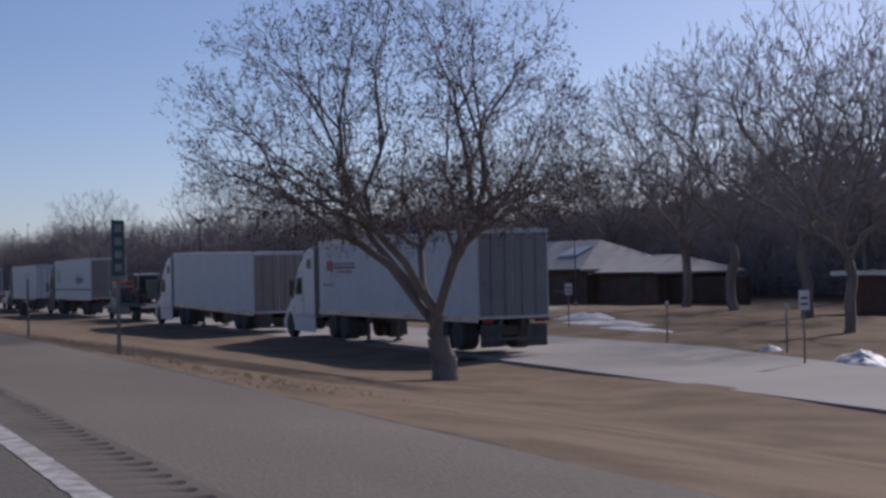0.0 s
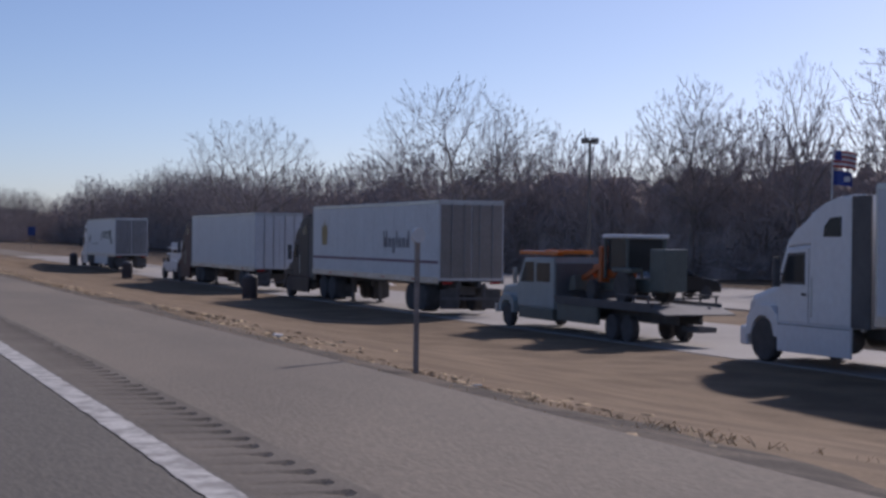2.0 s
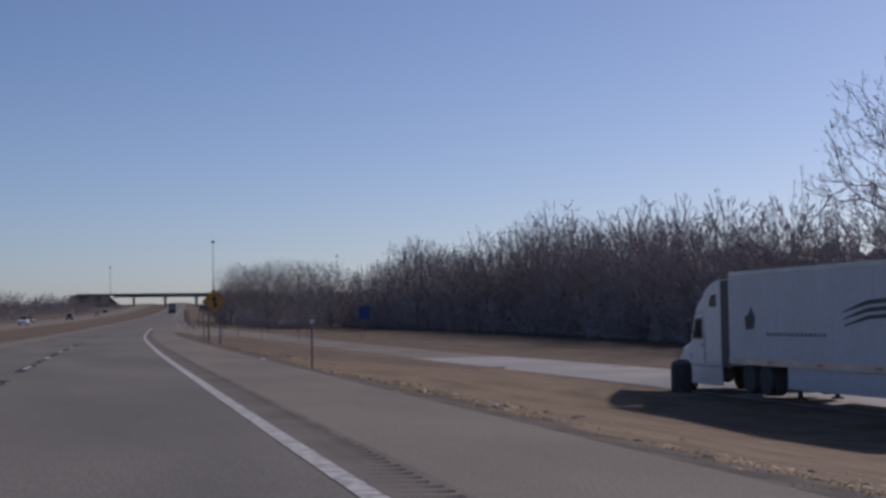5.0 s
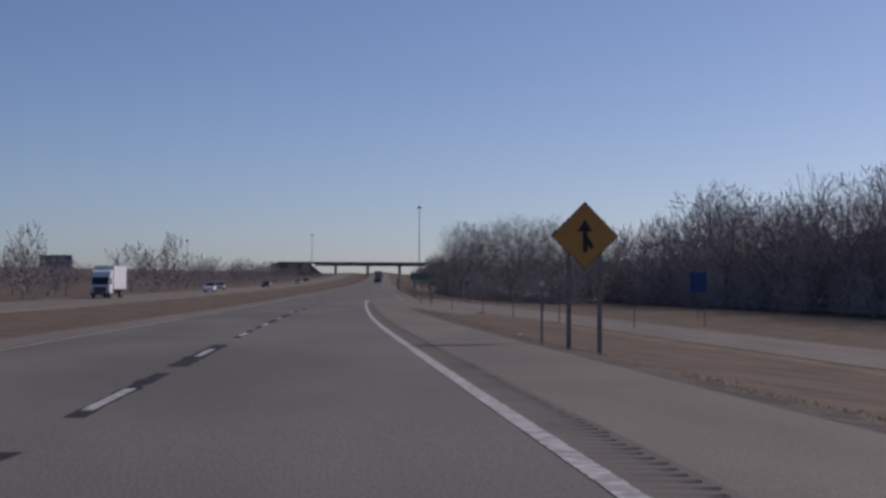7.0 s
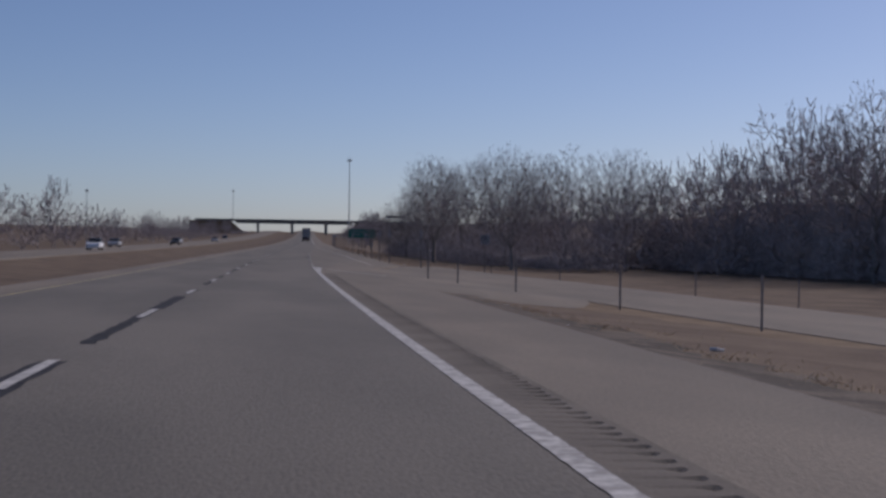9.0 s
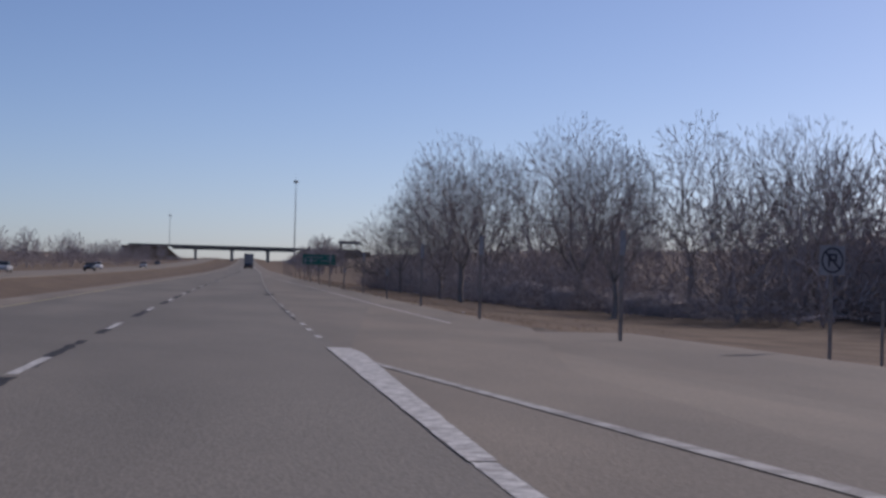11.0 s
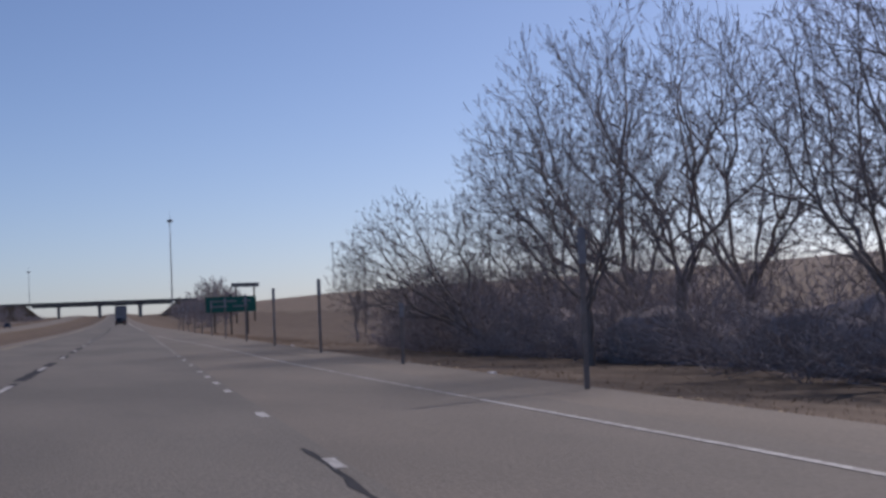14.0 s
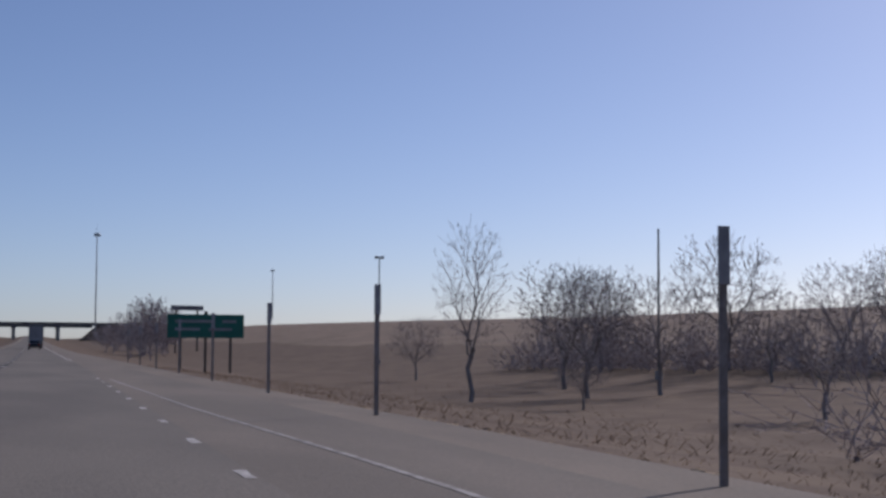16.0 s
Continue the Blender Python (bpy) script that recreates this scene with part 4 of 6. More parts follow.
def clods():
    """Uneven humps of matted turf and dirt where the gravel meets the grass."""
    r = random.Random(15)
    v, q = [], []
    for _ in range(3000):
        y = r.uniform(45, 215) if r.random() < 0.8 else r.uniform(360, 520)
        u = edge(y) + (0.8 + 1.0 * ease(y, 35, 80) + r.gauss(0.25, 0.75) if y < 330 else r.gauss(1.0, 0.35))
        if noise2(u, y, 0.3, 6.0) < -0.16 or u < edge(y) + 0.35:
            continue
        x, yy, z = on_ground(u, y)
        k = len(v)
        a, long, wide, h = r.uniform(-0.9, 0.9), r.uniform(0.04, 0.17), r.uniform(0.03, 0.10), r.uniform(0.006, 0.026)
        c, d = math.cos(a), math.sin(a)
        for f, zz in ((1.0, -0.03), (0.72, 0.62), (0.30, 1.0)):
            for j in range(7):
                t = 6.2832 * j / 7
                g = f * r.uniform(0.75, 1.2)
                px, py = wide * g * math.cos(t), long * g * math.sin(t)
                v.append((x + c * px - d * py, yy + d * px + c * py, z + h * zz * r.uniform(0.7, 1.2) - (0.02 if zz < 0 else 0)))
        v.append((x, yy, z + h))
        for j in range(7):
            m = (j + 1) % 7
            q += [(k + j, k + m, k + 7 + m), (k + j, k + 7 + m, k + 7 + j), (k + 7 + j, k + 7 + m, k + 14 + m), (k + 7 + j, k + 14 + m, k + 14 + j), (k + 14 + j, k + 14 + m, k + 21)]
    tagged(new("turf_clods", mesh_np("turf_clods", v, q, M_CLOD, True)), "humps of matted straw and dirt along the shoulder", "turf", "", "stuff")


clods()


def grass_tufts():
    """Straw along the pavement edge, and taller brown weeds by the grove."""
    r = random.Random(9)
    for name, mt, n, label, place in (
        ("grass_tufts", M_BLADE, 30000, "pale straw tufts along the shoulder", 0),
        ("weeds", M_BROWN_WEED, 9000, "brown dead weeds in front of the grove", 1),
    ):
        v, q = [], []
        for _ in range(n):
            if place == 0:
                y = r.uniform(10, 345) if r.random() < 0.85 else r.uniform(345, 520)
                ridge = r.random() < 0.45
                u = edge(y) + (r.gauss(1.3, 0.22) if ridge else abs(r.gauss(1.3, 0.9)))
                if noise2(u * 0.7, y, 0.35, 2.0) < -0.05 or (190 < y < 350 and u > ramp_near(y) - 0.3):
                    continue
                h = r.uniform(0.015, 0.05) if ridge else r.uniform(0.012, 0.045)
            else:
                y = r.uniform(362, 560)
                u = edge(y) + 0.7 + abs(r.gauss(2.2, 2.6 if y < 480 else 7.0))
                h = r.uniform(0.02, 0.07 if y < 480 else 0.16) * min(1, (u - edge(y)) / 3.0)
            x, yy, z = on_ground(u, y)
            a = r.uniform(0, 6.28)
            w = 0.006 + h * 0.06
            dx, dy = math.cos(a) * w, math.sin(a) * w
            lx, ly = r.gauss(0, h * 1.8), r.gauss(0, h * 1.8)
            k = len(v)
            v += [(x - dx, yy - dy, z - 0.02), (x + dx, yy + dy, z - 0.02), (x + dx * 0.3 + lx, yy + dy * 0.3 + ly, z + h), (x - dx * 0.3 + lx, yy - dy * 0.3 + ly, z + h)]
            q.append((k, k + 1, k + 2, k + 3))
        tagged(new(name, mesh_np(name, v, q, mt)), label, "grass", "", "stuff")


grass_tufts()


# ------------------------------------------------------------------ wheels
def wheel_meshes(r, w):
    tyre = revolve([(r * 0.56, -w / 2), (r * 0.93, -w / 2), (r, -w * 0.36), (r, w * 0.36), (r * 0.93, w / 2), (r * 0.56, w / 2)], True, 22)
    rim = revolve([(r * 0.16, -w * 0.40), (r * 0.20, -w * 0.30), (r * 0.34, -w * 0.22), (r * 0.50, -w * 0.36), (r * 0.57, -w * 0.46), (r * 0.57, w * 0.4)], True, 18)
    out = []
    for n, bm, m in (("tyre", tyre, M_TYRE), ("rim", rim, M_RIM)):
        me = bpy.data.meshes.new(n)
        bmesh.ops.recalc_face_normals(bm, faces=bm.faces[:])
        bm.to_mesh(me)
        bm.free()
        me.materials.append(m)
        out.append(me)
    return out


BIG_TYRE, BIG_RIM = wheel_meshes(0.51, 0.30)
DUAL_TYRE, DUAL_RIM = wheel_meshes(0.51, 0.60)
CAR_TYRE, CAR_RIM = wheel_meshes(0.33, 0.21)
MID_TYRE, MID_RIM = wheel_meshes(0.40, 0.26)


def wheel(parent, x, y, r, tyre, rim):
    t = part("tyre", tyre, None, parent)
    flip = 1 if x < 0 else -1
    t.matrix_basis = Matrix.Translation((x, y, r)) @ Matrix.Diagonal((flip, flip, 1, 1))
    part("rim", rim, None, t)
    return t


# ------------------------------------------------------------------ lorries
def trailer(label, length=15.6, door=M_GREY_SHADEDOOR, skirt=False):
    """A box trailer with its front at y = 0, heading +y, standing on z = 0."""
    t = thing("semi_trailer", label, "trailer", "parked lorries")
    part("body", box(-1.28, 1.28, -length, 0, 1.18, 4.08, 0.03), M_WHITE, t, "white sheet-metal trailer box")
    part("roof", box(-1.27, 1.27, -length + 0.02, -0.02, 4.08, 4.11, 0.01), M_WHITE, t)
    for x in (-1, 1):
        part("side_rail", box(1.28 * x, 1.315 * x, -length, -0.02, 1.08, 1.30), M_ALU, t, "bare aluminium lower rail")
        part("top_rail", box(1.28 * x, 1.30 * x, -length, -0.02, 3.98, 4.09), M_ALU, t)
    for k in range(9):
        part("reflective_tape", box(-1.3185, -1.3155, -length + 0.6 + k * 1.72, -length + 1.0 + k * 1.72, 1.16, 1.21), M_REDINK if k % 2 else M_SIGNWHITE, t)
    seam = None
    for k in range(1, 13):
        y = -length * k / 13
        if seam is None:
            seam = part("panel_seam", box(-1.287, -1.28, -0.025, 0.025, 1.30, 3.98), M_WHITE, t)
            seam.location.y = y
        else:
            s = part("panel_seam", seam.data, None, t)
            s.location.y = y
    part("front_corner", box(-1.29, -1.20, -0.06, 0.015, 1.25, 4.06, 0.02), M_ALU, t)
    for x in (-1, 1):
        # door colour already holds the shade of the tail, except where it is M_WHITE
        d = part("rear_door", box(0.02 * x, 1.22 * x, -length - 0.035, -length, 1.28, 3.95, 0.008), door, t, "rear cargo door, mostly coloured darker for shade")
        for xx in (0.30, 0.80):
            part("lock_rod", rod((xx * x, -length - 0.07, 1.25), (xx * x, -length - 0.07, 3.98), 0.022, None, 6), M_STEEL, d)
        part("mud_flap", box(0.45 * x, 1.2 * x, -length + 0.02, -length + 0.04, 0.28, 1.0), M_TYRE, t)
        part("tail_light", box(0.75 * x, 1.15 * x, -length - 0.03, -length, 1.06, 1.16), M_REDLENS, t)
        part("bumper_post", box(0.5 * x, 0.58 * x, -length + 0.0, -length + 0.08, 0.55, 1.1), M_FRAME, t)
        leg = part("landing_leg", box(0.62 * x - 0.06, 0.62 * x + 0.06, -3.95, -3.83, 0.12, 1.15), M_FRAME, t)
        part("foot", box(0.62 * x - 0.14, 0.62 * x + 0.14, -4.02, -3.76, 0.06, 0.12), M_FRAME, leg)
        part("main_beam", box(0.35 * x, 0.45 * x, -length + 0.1, -0.4, 0.92, 1.18), M_FRAME, t)
        for yy in (-length + 1.7, -length + 2.95):
            wheel(t, 0.98 * x, yy, 0.51, DUAL_TYRE, DUAL_RIM)
        if skirt:
            part("side_skirt", box(1.22 * x, 1.25 * x, -length + 4.2, -4.4, 0.42, 1.1), M_WHITE, t, "pale aerodynamic side skirt")
    part("rear_bumper", box(-1.15, 1.15, -length + 0.0, -length + 0.1, 0.48, 0.58), M_FRAME, t)
    part("slider_frame", box(-0.55, 0.55, -length + 0.9, -length + 3.8, 0.62, 0.95), M_FRAME, t)
    part("rear_header", box(-1.26, 1.26, -length - 0.03, -length + 0.02, 3.95, 4.09), M_ALU, t)
    return t


def tractor(label, paint, accent=None):
    """A conventional sleeper tractor; y = 0 is the front of the trailer it pulls."""
    t = thing("truck_tractor", label, "lorry", "parked lorries")
    accent = accent or paint
    part("sleeper", prism([(0.95, 0.95), (2.45, 0.95), (2.45, 3.50), (1.90, 3.72), (1.35, 3.86), (0.95, 3.90)], -1.2, 1.2, 0.08), paint, t)
    part("cab", prism([(2.45, 0.95), (3.75, 0.95), (3.80, 1.95), (3.42, 2.72), (2.45, 2.80)], -1.17, 1.17, 0.08), paint, t)
    part("hood", prism([(3.76, 0.95), (5.10, 0.82), (5.22, 1.30), (5.05, 1.58), (3.81, 1.93)], -0.98, 0.98, 0.16), paint, t)
    part("roof_fairing", prism([(2.45, 2.80), (3.42, 2.73), (3.42, 2.86), (3.02, 3.16), (2.45, 3.50)], -1.14, 1.14, 0.07), paint, t)
    for x in (-1, 1):
        part("fender", prism([(3.71, 0.62), (3.76, 1.12), (4.06, 1.34), (4.66, 1.34), (5.00, 1.05), (5.07, 0.62), (4.86, 0.62), (4.74, 0.92), (4.50, 1.09), (4.22, 1.09), (3.98, 0.92), (3.88, 0.62)], 0.90 * x, 1.17 * x), paint, t)
        win = part("side_window", prism([(2.72, 1.93), (3.55, 1.93), (3.30, 2.52), (2.72, 2.56)], 1.171 * x, 1.18 * x), M_GLASS, t)
        part("window_seal", prism([(2.66, 1.87), (3.64, 1.87), (3.34, 2.58), (2.66, 2.62)], 1.168 * x, 1.174 * x), M_FRAME, win)
        part("sleeper_window", prism([(1.30, 2.97), (1.95, 2.97), (1.92, 3.20), (1.70, 3.39), (1.30, 3.42)], 1.201 * x, 1.21 * x), M_GLASS, t)
        door = part("door_seam", box(1.168 * x, 1.174 * x, 2.52, 2.535, 1.0, 2.70), M_FRAME, t)
        part("door_handle", box(1.174 * x, 1.20 * x, 2.60, 2.78, 1.62, 1.68, 0.008), M_FRAME, door)
        part("grab_rail", rod((1.21 * x, 2.36, 1.15), (1.21 * x, 2.36, 2.05), 0.018, None, 6), M_ALU, t)
        part("locker_hatch", box(1.198 * x, 1.206 * x, 1.22, 1.95, 1.10, 1.62, 0.004), accent, t)
        part("fuel_tank", rod((0.88 * x, 1.2, 0.68), (0.88 * x, 2.75, 0.68), 0.28, None, 16), M_FRAME, t, "", True)
        part("side_fairing", box(1.13 * x, 1.19 * x, 0.95, 3.72, 0.30, 0.96, 0.015), accent, t, "smooth lower side fairing")
        part("fairing_seam", box(1.188 * x, 1.194 * x, 0.97, 3.70, 0.925, 0.945), M_FRAME, t)
        part("side_extender", box(1.15 * x, 1.18 * x, 0.30, 0.96, 0.98, 3.86), M_FRAME, t, "black side extender")
        arm = part("mirror", box(1.28 * x, 1.46 * x, 3.46, 3.56, 1.80, 2.50, 0.03), M_FRAME, t)
        part("mirror_arm", rod((1.14 * x, 3.46, 2.1), (1.32 * x, 3.50, 2.1), 0.02, None, 6), M_FRAME, arm)
        part("headlight", prism([(4.94, 1.12), (5.16, 1.12), (5.12, 1.40), (4.94, 1.44)], 0.62 * x, 0.99 * x), M_REFLECT, t)
        part("exhaust_stack", rod((0.95 * x, 0.80, 0.9), (0.95 * x, 0.80, 3.9), 0.065, None, 10), M_ALU, t)
        wheel(t, 1.0 * x, 4.36, 0.51, BIG_TYRE, BIG_RIM)
        for y in (-2.75, -1.45):
            wheel(t, 0.95 * x, y, 0.51, DUAL_TYRE, DUAL_RIM)
        part("frame_rail", box(0.34 * x, 0.46 * x, -3.5, 5.0, 0.72, 0.95), M_FRAME, t)
        part("mud_flap", box(0.5 * x, 1.2 * x, -3.45, -3.42, 0.25, 0.85), M_TYRE, t)
    part("windscreen", prism([(3.82, 1.97), (3.835, 1.98), (3.46, 2.72), (3.44, 2.71)], -1.04, 1.04), M_GLASS, t)
    part("bumper", box(-1.17, 1.17, 5.02, 5.32, 0.34, 0.82, 0.07), accent, t)
    part("grille", box(-0.55, 0.55, 5.14, 5.24, 0.86, 1.34, 0.02), M_ALU, t)
    part("fifth_wheel", box(-0.5, 0.5, -2.6, -1.5, 0.95, 1.08), M_FRAME, t)
    part("sun_visor", box(-1.04, 1.04, 3.40, 3.60, 2.70, 2.78, 0.02), accent, t)
    for x in (-0.8, -0.4, 0.0, 0.4, 0.8):
        part("marker_lamp", box(x - 0.06, x + 0.06, 2.98, 3.08, 3.14, 3.20, 0.01), M_AMBER, t)
    return t


def settle(t, lift, sag, length):
    """Raise a trailer's box over its wheels by lift, and let its tail hang lower by sag."""
    done = set()
    for ob in t.children:
        if ob.name.startswith(("wheel", "mud_flap", "landing_leg")):
            continue
        if ob.name.startswith("panel_seam"):
            ob.location.z += lift + sag * ob.location.y / length
            continue
        for o in (ob, *ob.children):
            if o.data and o.data.name not in done:
                done.add(o.data.name)
                for v in o.data.vertices:
                    v.co.z += lift + sag * v.co.y / length


def lorry(front_y, trailer_label, cab_label, paint, door=M_GREY_SHADEDOOR, skirt=False, accent=None, u=19.0, length=15.6, lift=0.0, sag=0.0):
    y = front_y
    x = C(y - length / 2) + u + 1.30
    pitch = math.degrees(math.atan2(G(y) - G(y - length), length))
    rz = -math.degrees(math.atan2(C(y) - C(y - length), length))
    a, b = trailer(trailer_label, length, door, skirt), tractor(cab_label, paint, accent)
    settle(a, lift, sag, length)
    a.matrix_basis = b.matrix_basis = pose(x, y, G(y) + ramp_dz(y), pitch, 0, rz)
    return a, b


def decal(parent, name, pts, material, x=-1.288):
    return part(name, plate(pts, x), material, parent)


def rect(y0, y1, z0, z1):
    return [(y0, z0), (y1, z0), (y1, z1), (y0, z1)]


# first lorry: white, with a state-shaped emblem and two lines of lettering
ta, _ = lorry(55.65, "white box trailer with a red state emblem beside grass", "white sleeper tractor parked on pale concrete", M_WHITE2)
STATE = [(-0.97, 3.50), (-0.97, 3.02), (-0.62, 3.02), (-0.85, 2.80), (-1.00, 2.62), (-1.15, 2.68), (-1.25, 2.50), (-1.42, 2.40), (-1.52, 2.66), (-1.78, 2.88), (-1.72, 3.16), (-1.25, 3.22), (-1.25, 3.50)]
decal(ta, "emblem", STATE, M_PALEINK)
decal(ta, "emblem_face", [(-1.18 + (y + 1.18) * 0.92, 2.97 + (z - 2.97) * 0.93) for y, z in STATE], M_WHITE, -1.293)
decal(ta, "emblem_badge", rect(-1.70, -1.00, 2.84, 3.26), M_REDINK, -1.298)
for k in range(14):
    decal(ta, "lettering", rect(-2.03 - 0.172 * k, -1.90 - 0.172 * k, 3.06, 3.18), M_PALERED)
decal(ta, "lettering_bar", rect(-4.32, -1.90, 2.93, 3.01), M_PURPLE)
for k in range(11):
    decal(ta, "lettering", rect(-2.28 - 0.168 * k, -2.16 - 0.168 * k, 2.75, 2.86), M_PALERED)
for k in range(9):
    decal(ta, "lettering", rect(-0.56 - 0.155 * k, -0.44 - 0.155 * k, 2.25, 2.33), M_PALEINK)

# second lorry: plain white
lorry(80.96, "plain white box trailer parked beside brown grass", "white sleeper tractor with a rounded roof fairing", M_WHITE2, M_TAN_SHADEDOOR, sag=0.26)

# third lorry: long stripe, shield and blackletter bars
tc, _ = lorry(121.33, "white box trailer with dark stripe and gold shield", "dark brown sleeper tractor under trees", M_DKBROWN, M_TAN_SHADEDOOR, lift=0.13)
decal(tc, "stripe", rect(-15.55, -0.1, 1.93, 2.03), M_PURPLE)
decal(tc, "lower_band", rect(-15.55, -0.1, 1.32, 1.40), M_GREY_SHADEDOOR)
decal(tc, "shield", [(-1.45, 2.52), (-2.1, 2.52), (-2.2, 3.0), (-2.15, 3.45), (-1.95, 3.3), (-1.78, 3.65), (-1.6, 3.3), (-1.4, 3.45), (-1.35, 3.0)], M_GOLD)
for y, w, z0, z1, n in ((-9.62, 0.50, 2.46, 3.16, 3), (-10.22, 0.36, 2.46, 2.88, 2), (-10.66, 0.34, 2.24, 2.88, 2), (-11.10, 0.14, 2.46, 3.16, 1), (-11.34, 0.34, 2.46, 2.88, 2), (-11.78, 0.36, 2.46, 2.88, 2), (-12.24, 0.34, 2.46, 3.16, 2)):
    for k in range(n):
        a = y - w * k / n
        top = z1 if k in (0, n - 1) and n != 2 or k == n - 1 and z1 > 3 else min(z1, 2.88)
        decal(tc, "lettering", [(a, z0 + 0.05), (a - 0.05, z0), (a - 0.13, z0 + 0.06), (a - 0.13, top - 0.09), (a - 0.08, top), (a + 0.02, top - 0.04)], M_BLACKLETTER)

# fourth lorry: maroon cab
lorry(147.09, "plain white box trailer with grey rear doors", "maroon sleeper tractor behind a service pickup", M_MAROON, M_WHITE)

# fifth lorry: white cab, swooping dark graphic
te, _ = lorry(190.9, "white box trailer with a dark swooping leaf graphic", "white sleeper tractor at the head of the row", M_WHITE2, M_GREY_SHADEDOOR, True, u=18.6, length=16.15)
decal(te, "leaf_graphic", [(-14.9, 2.15), (-14.2, 2.05), (-13.3, 2.55), (-12.3, 3.1), (-13.6, 3.2), (-14.4, 3.05), (-14.0, 2.75)], M_DKGREEN)
for k, w in enumerate((0.07, 0.06, 0.05)):
    decal(te, "swoosh", [(-12.5, 2.85 - 0.2 * k), (-11.2, 2.98 - 0.2 * k), (-9.6, 2.92 - 0.2 * k), (-8.2, 2.72 - 0.2 * k), (-8.2, 2.76 - 0.2 * k), (-9.6, 2.98 - 0.2 * k + w), (-11.2, 3.05 - 0.2 * k + w), (-12.5, 2.95 - 0.2 * k)], M_DKGREEN)
decal(te, "small_emblem", [(-1.4, 2.2), (-2.0, 2.25), (-2.1, 2.6), (-1.8, 2.95), (-1.6, 2.7), (-1.3, 2.62)], M_INK)
for k in range(14):
    decal(te, "lettering", rect(-3.2 - 0.3 * k, -2.98 - 0.3 * k, 2.02, 2.12), M_GREY_SHADEDOOR)

# ------------------------------------------------------------------ rest-area vehicles
def lot_at(u, y, rz=0.0):
    return pose(C(y) + u, y, G(y) + ramp_dz(y), 0, 0, rz - math.degrees(math.atan2(C(y + 3) - C(y - 3), 6)))


def tow_truck():
    t = thing("tow_truck", "pale teal flatbed tow truck with an amber light bar", "tow truck", "")
    t.matrix_basis = lot_at(20.3, 95.6) @ Matrix.Diagonal((0.92, 0.92, 0.92, 1))
    part("cab", prism([(1.2, 0.75), (4.1, 0.75), (4.15, 1.55), (3.55, 2.45), (1.2, 2.5)], -1.15, 1.15, 0.07), M_TEAL, t)
    part("hood", prism([(4.1, 0.75), (5.85, 0.68), (5.9, 1.15), (5.7, 1.42), (4.14, 1.56)], -0.95, 0.95, 0.09), M_TEAL, t)
    part("bumper", box(-1.15, 1.15, 5.85, 6.05, 0.45, 0.75, 0.03), M_ALU, t)
    part("windscreen", prism([(4.17, 1.58), (4.18, 1.59), (3.60, 2.42), (3.57, 2.42)], -1.0, 1.0), M_GLASS, t)
    for x in (-1, 1):
        part("side_window", prism([(2.75, 1.62), (3.85, 1.62), (3.45, 2.30), (2.75, 2.32)], 1.151 * x, 1.16 * x), M_GLASS, t)
        part("rear_side_window", prism([(1.5, 1.65), (2.55, 1.65), (2.55, 2.30), (1.5, 2.30)], 1.151 * x, 1.16 * x), M_GLASS, t)
        part("fender", box(0.80 * x, 1.00 * x, 4.2, 5.7, 1.02, 1.16, 0.05), M_TEAL, t)
        part("mirror", box(1.25 * x, 1.4 * x, 3.9, 3.98, 1.55, 2.1, 0.02), M_ALU, t)
        part("headlight", box(0.55 * x, 0.9 * x, 5.80, 5.92, 0.85, 1.05, 0.02), M_REFLECT, t)
        part("frame_rail", box(0.35 * x, 0.45 * x, -5.6, 5.6, 0.62, 0.98), M_FRAME, t)
        part("tool_box", box(0.75 * x, 1.01 * x, -0.4, 1.0, 0.5, 0.95, 0.02), M_GREENGREY, t)
        part("bed_rail", box(1.15 * x, 1.22 * x, -5.4, 1.05, 1.14, 1.24), M_FRAME, t)
        wheel(t, 1.0 * x, 5.0, 0.40, MID_TYRE, MID_RIM)
        wheel(t, 0.95 * x, -2.7, 0.40, MID_TYRE, MID_RIM)
        wheel(t, 0.95 * x, -3.7, 0.40, MID_TYRE, MID_RIM)
        part("side_skirt", box(1.02 * x, 1.14 * x, -1.9, 1.0, 0.42, 0.98, 0.03), M_GREENGREY, t, "dark side lockers under the bed")
        part("cab_step", box(0.9 * x, 1.14 * x, 1.3, 4.0, 0.36, 0.76, 0.03), M_GREENGREY, t)
        part("wheel_arch", prism([(4.35, 0.5), (4.4, 0.9), (4.7, 1.12), (5.3, 1.12), (5.62, 0.9), (5.66, 0.5), (5.46, 0.5), (5.38, 0.78), (5.18, 0.92), (4.82, 0.92), (4.62, 0.78), (4.54, 0.5)], 0.88 * x, 1.17 * x), M_TEAL, t)
    part("bed", box(-1.2, 1.2, -5.4, 1.05, 0.98, 1.14, 0.01), M_FRAME, t, "dark steel flatbed deck")
    part("bed_tail", prism([(-5.4, 1.14), (-5.4, 0.98), (-6.2, 0.92), (-6.2, 0.96)], -1.2, 1.2), M_FRAME, t)
    for x in (-1, 1):
        rail = part("tail_rail", box(1.14 * x, 1.19 * x, -5.3, -3.2, 1.42, 1.47), M_FRAME, t)
        for y in (-5.2, -4.3, -3.3):
            part("rail_post", box(1.14 * x, 1.19 * x, y, y + 0.05, 1.24, 1.42), M_FRAME, rail)
    part("headboard", box(-1.15, 1.15, 1.0, 1.08, 1.14, 2.3), M_FRAME, t)
    bar = part("light_bar", box(-0.85, 0.85, 2.2, 2.55, 2.58, 2.74, 0.03), M_AMBER, t, "amber light bar on the cab roof")
    part("bar_mount", box(-0.6, 0.6, 2.3, 2.45, 2.49, 2.58), M_FRAME, bar)
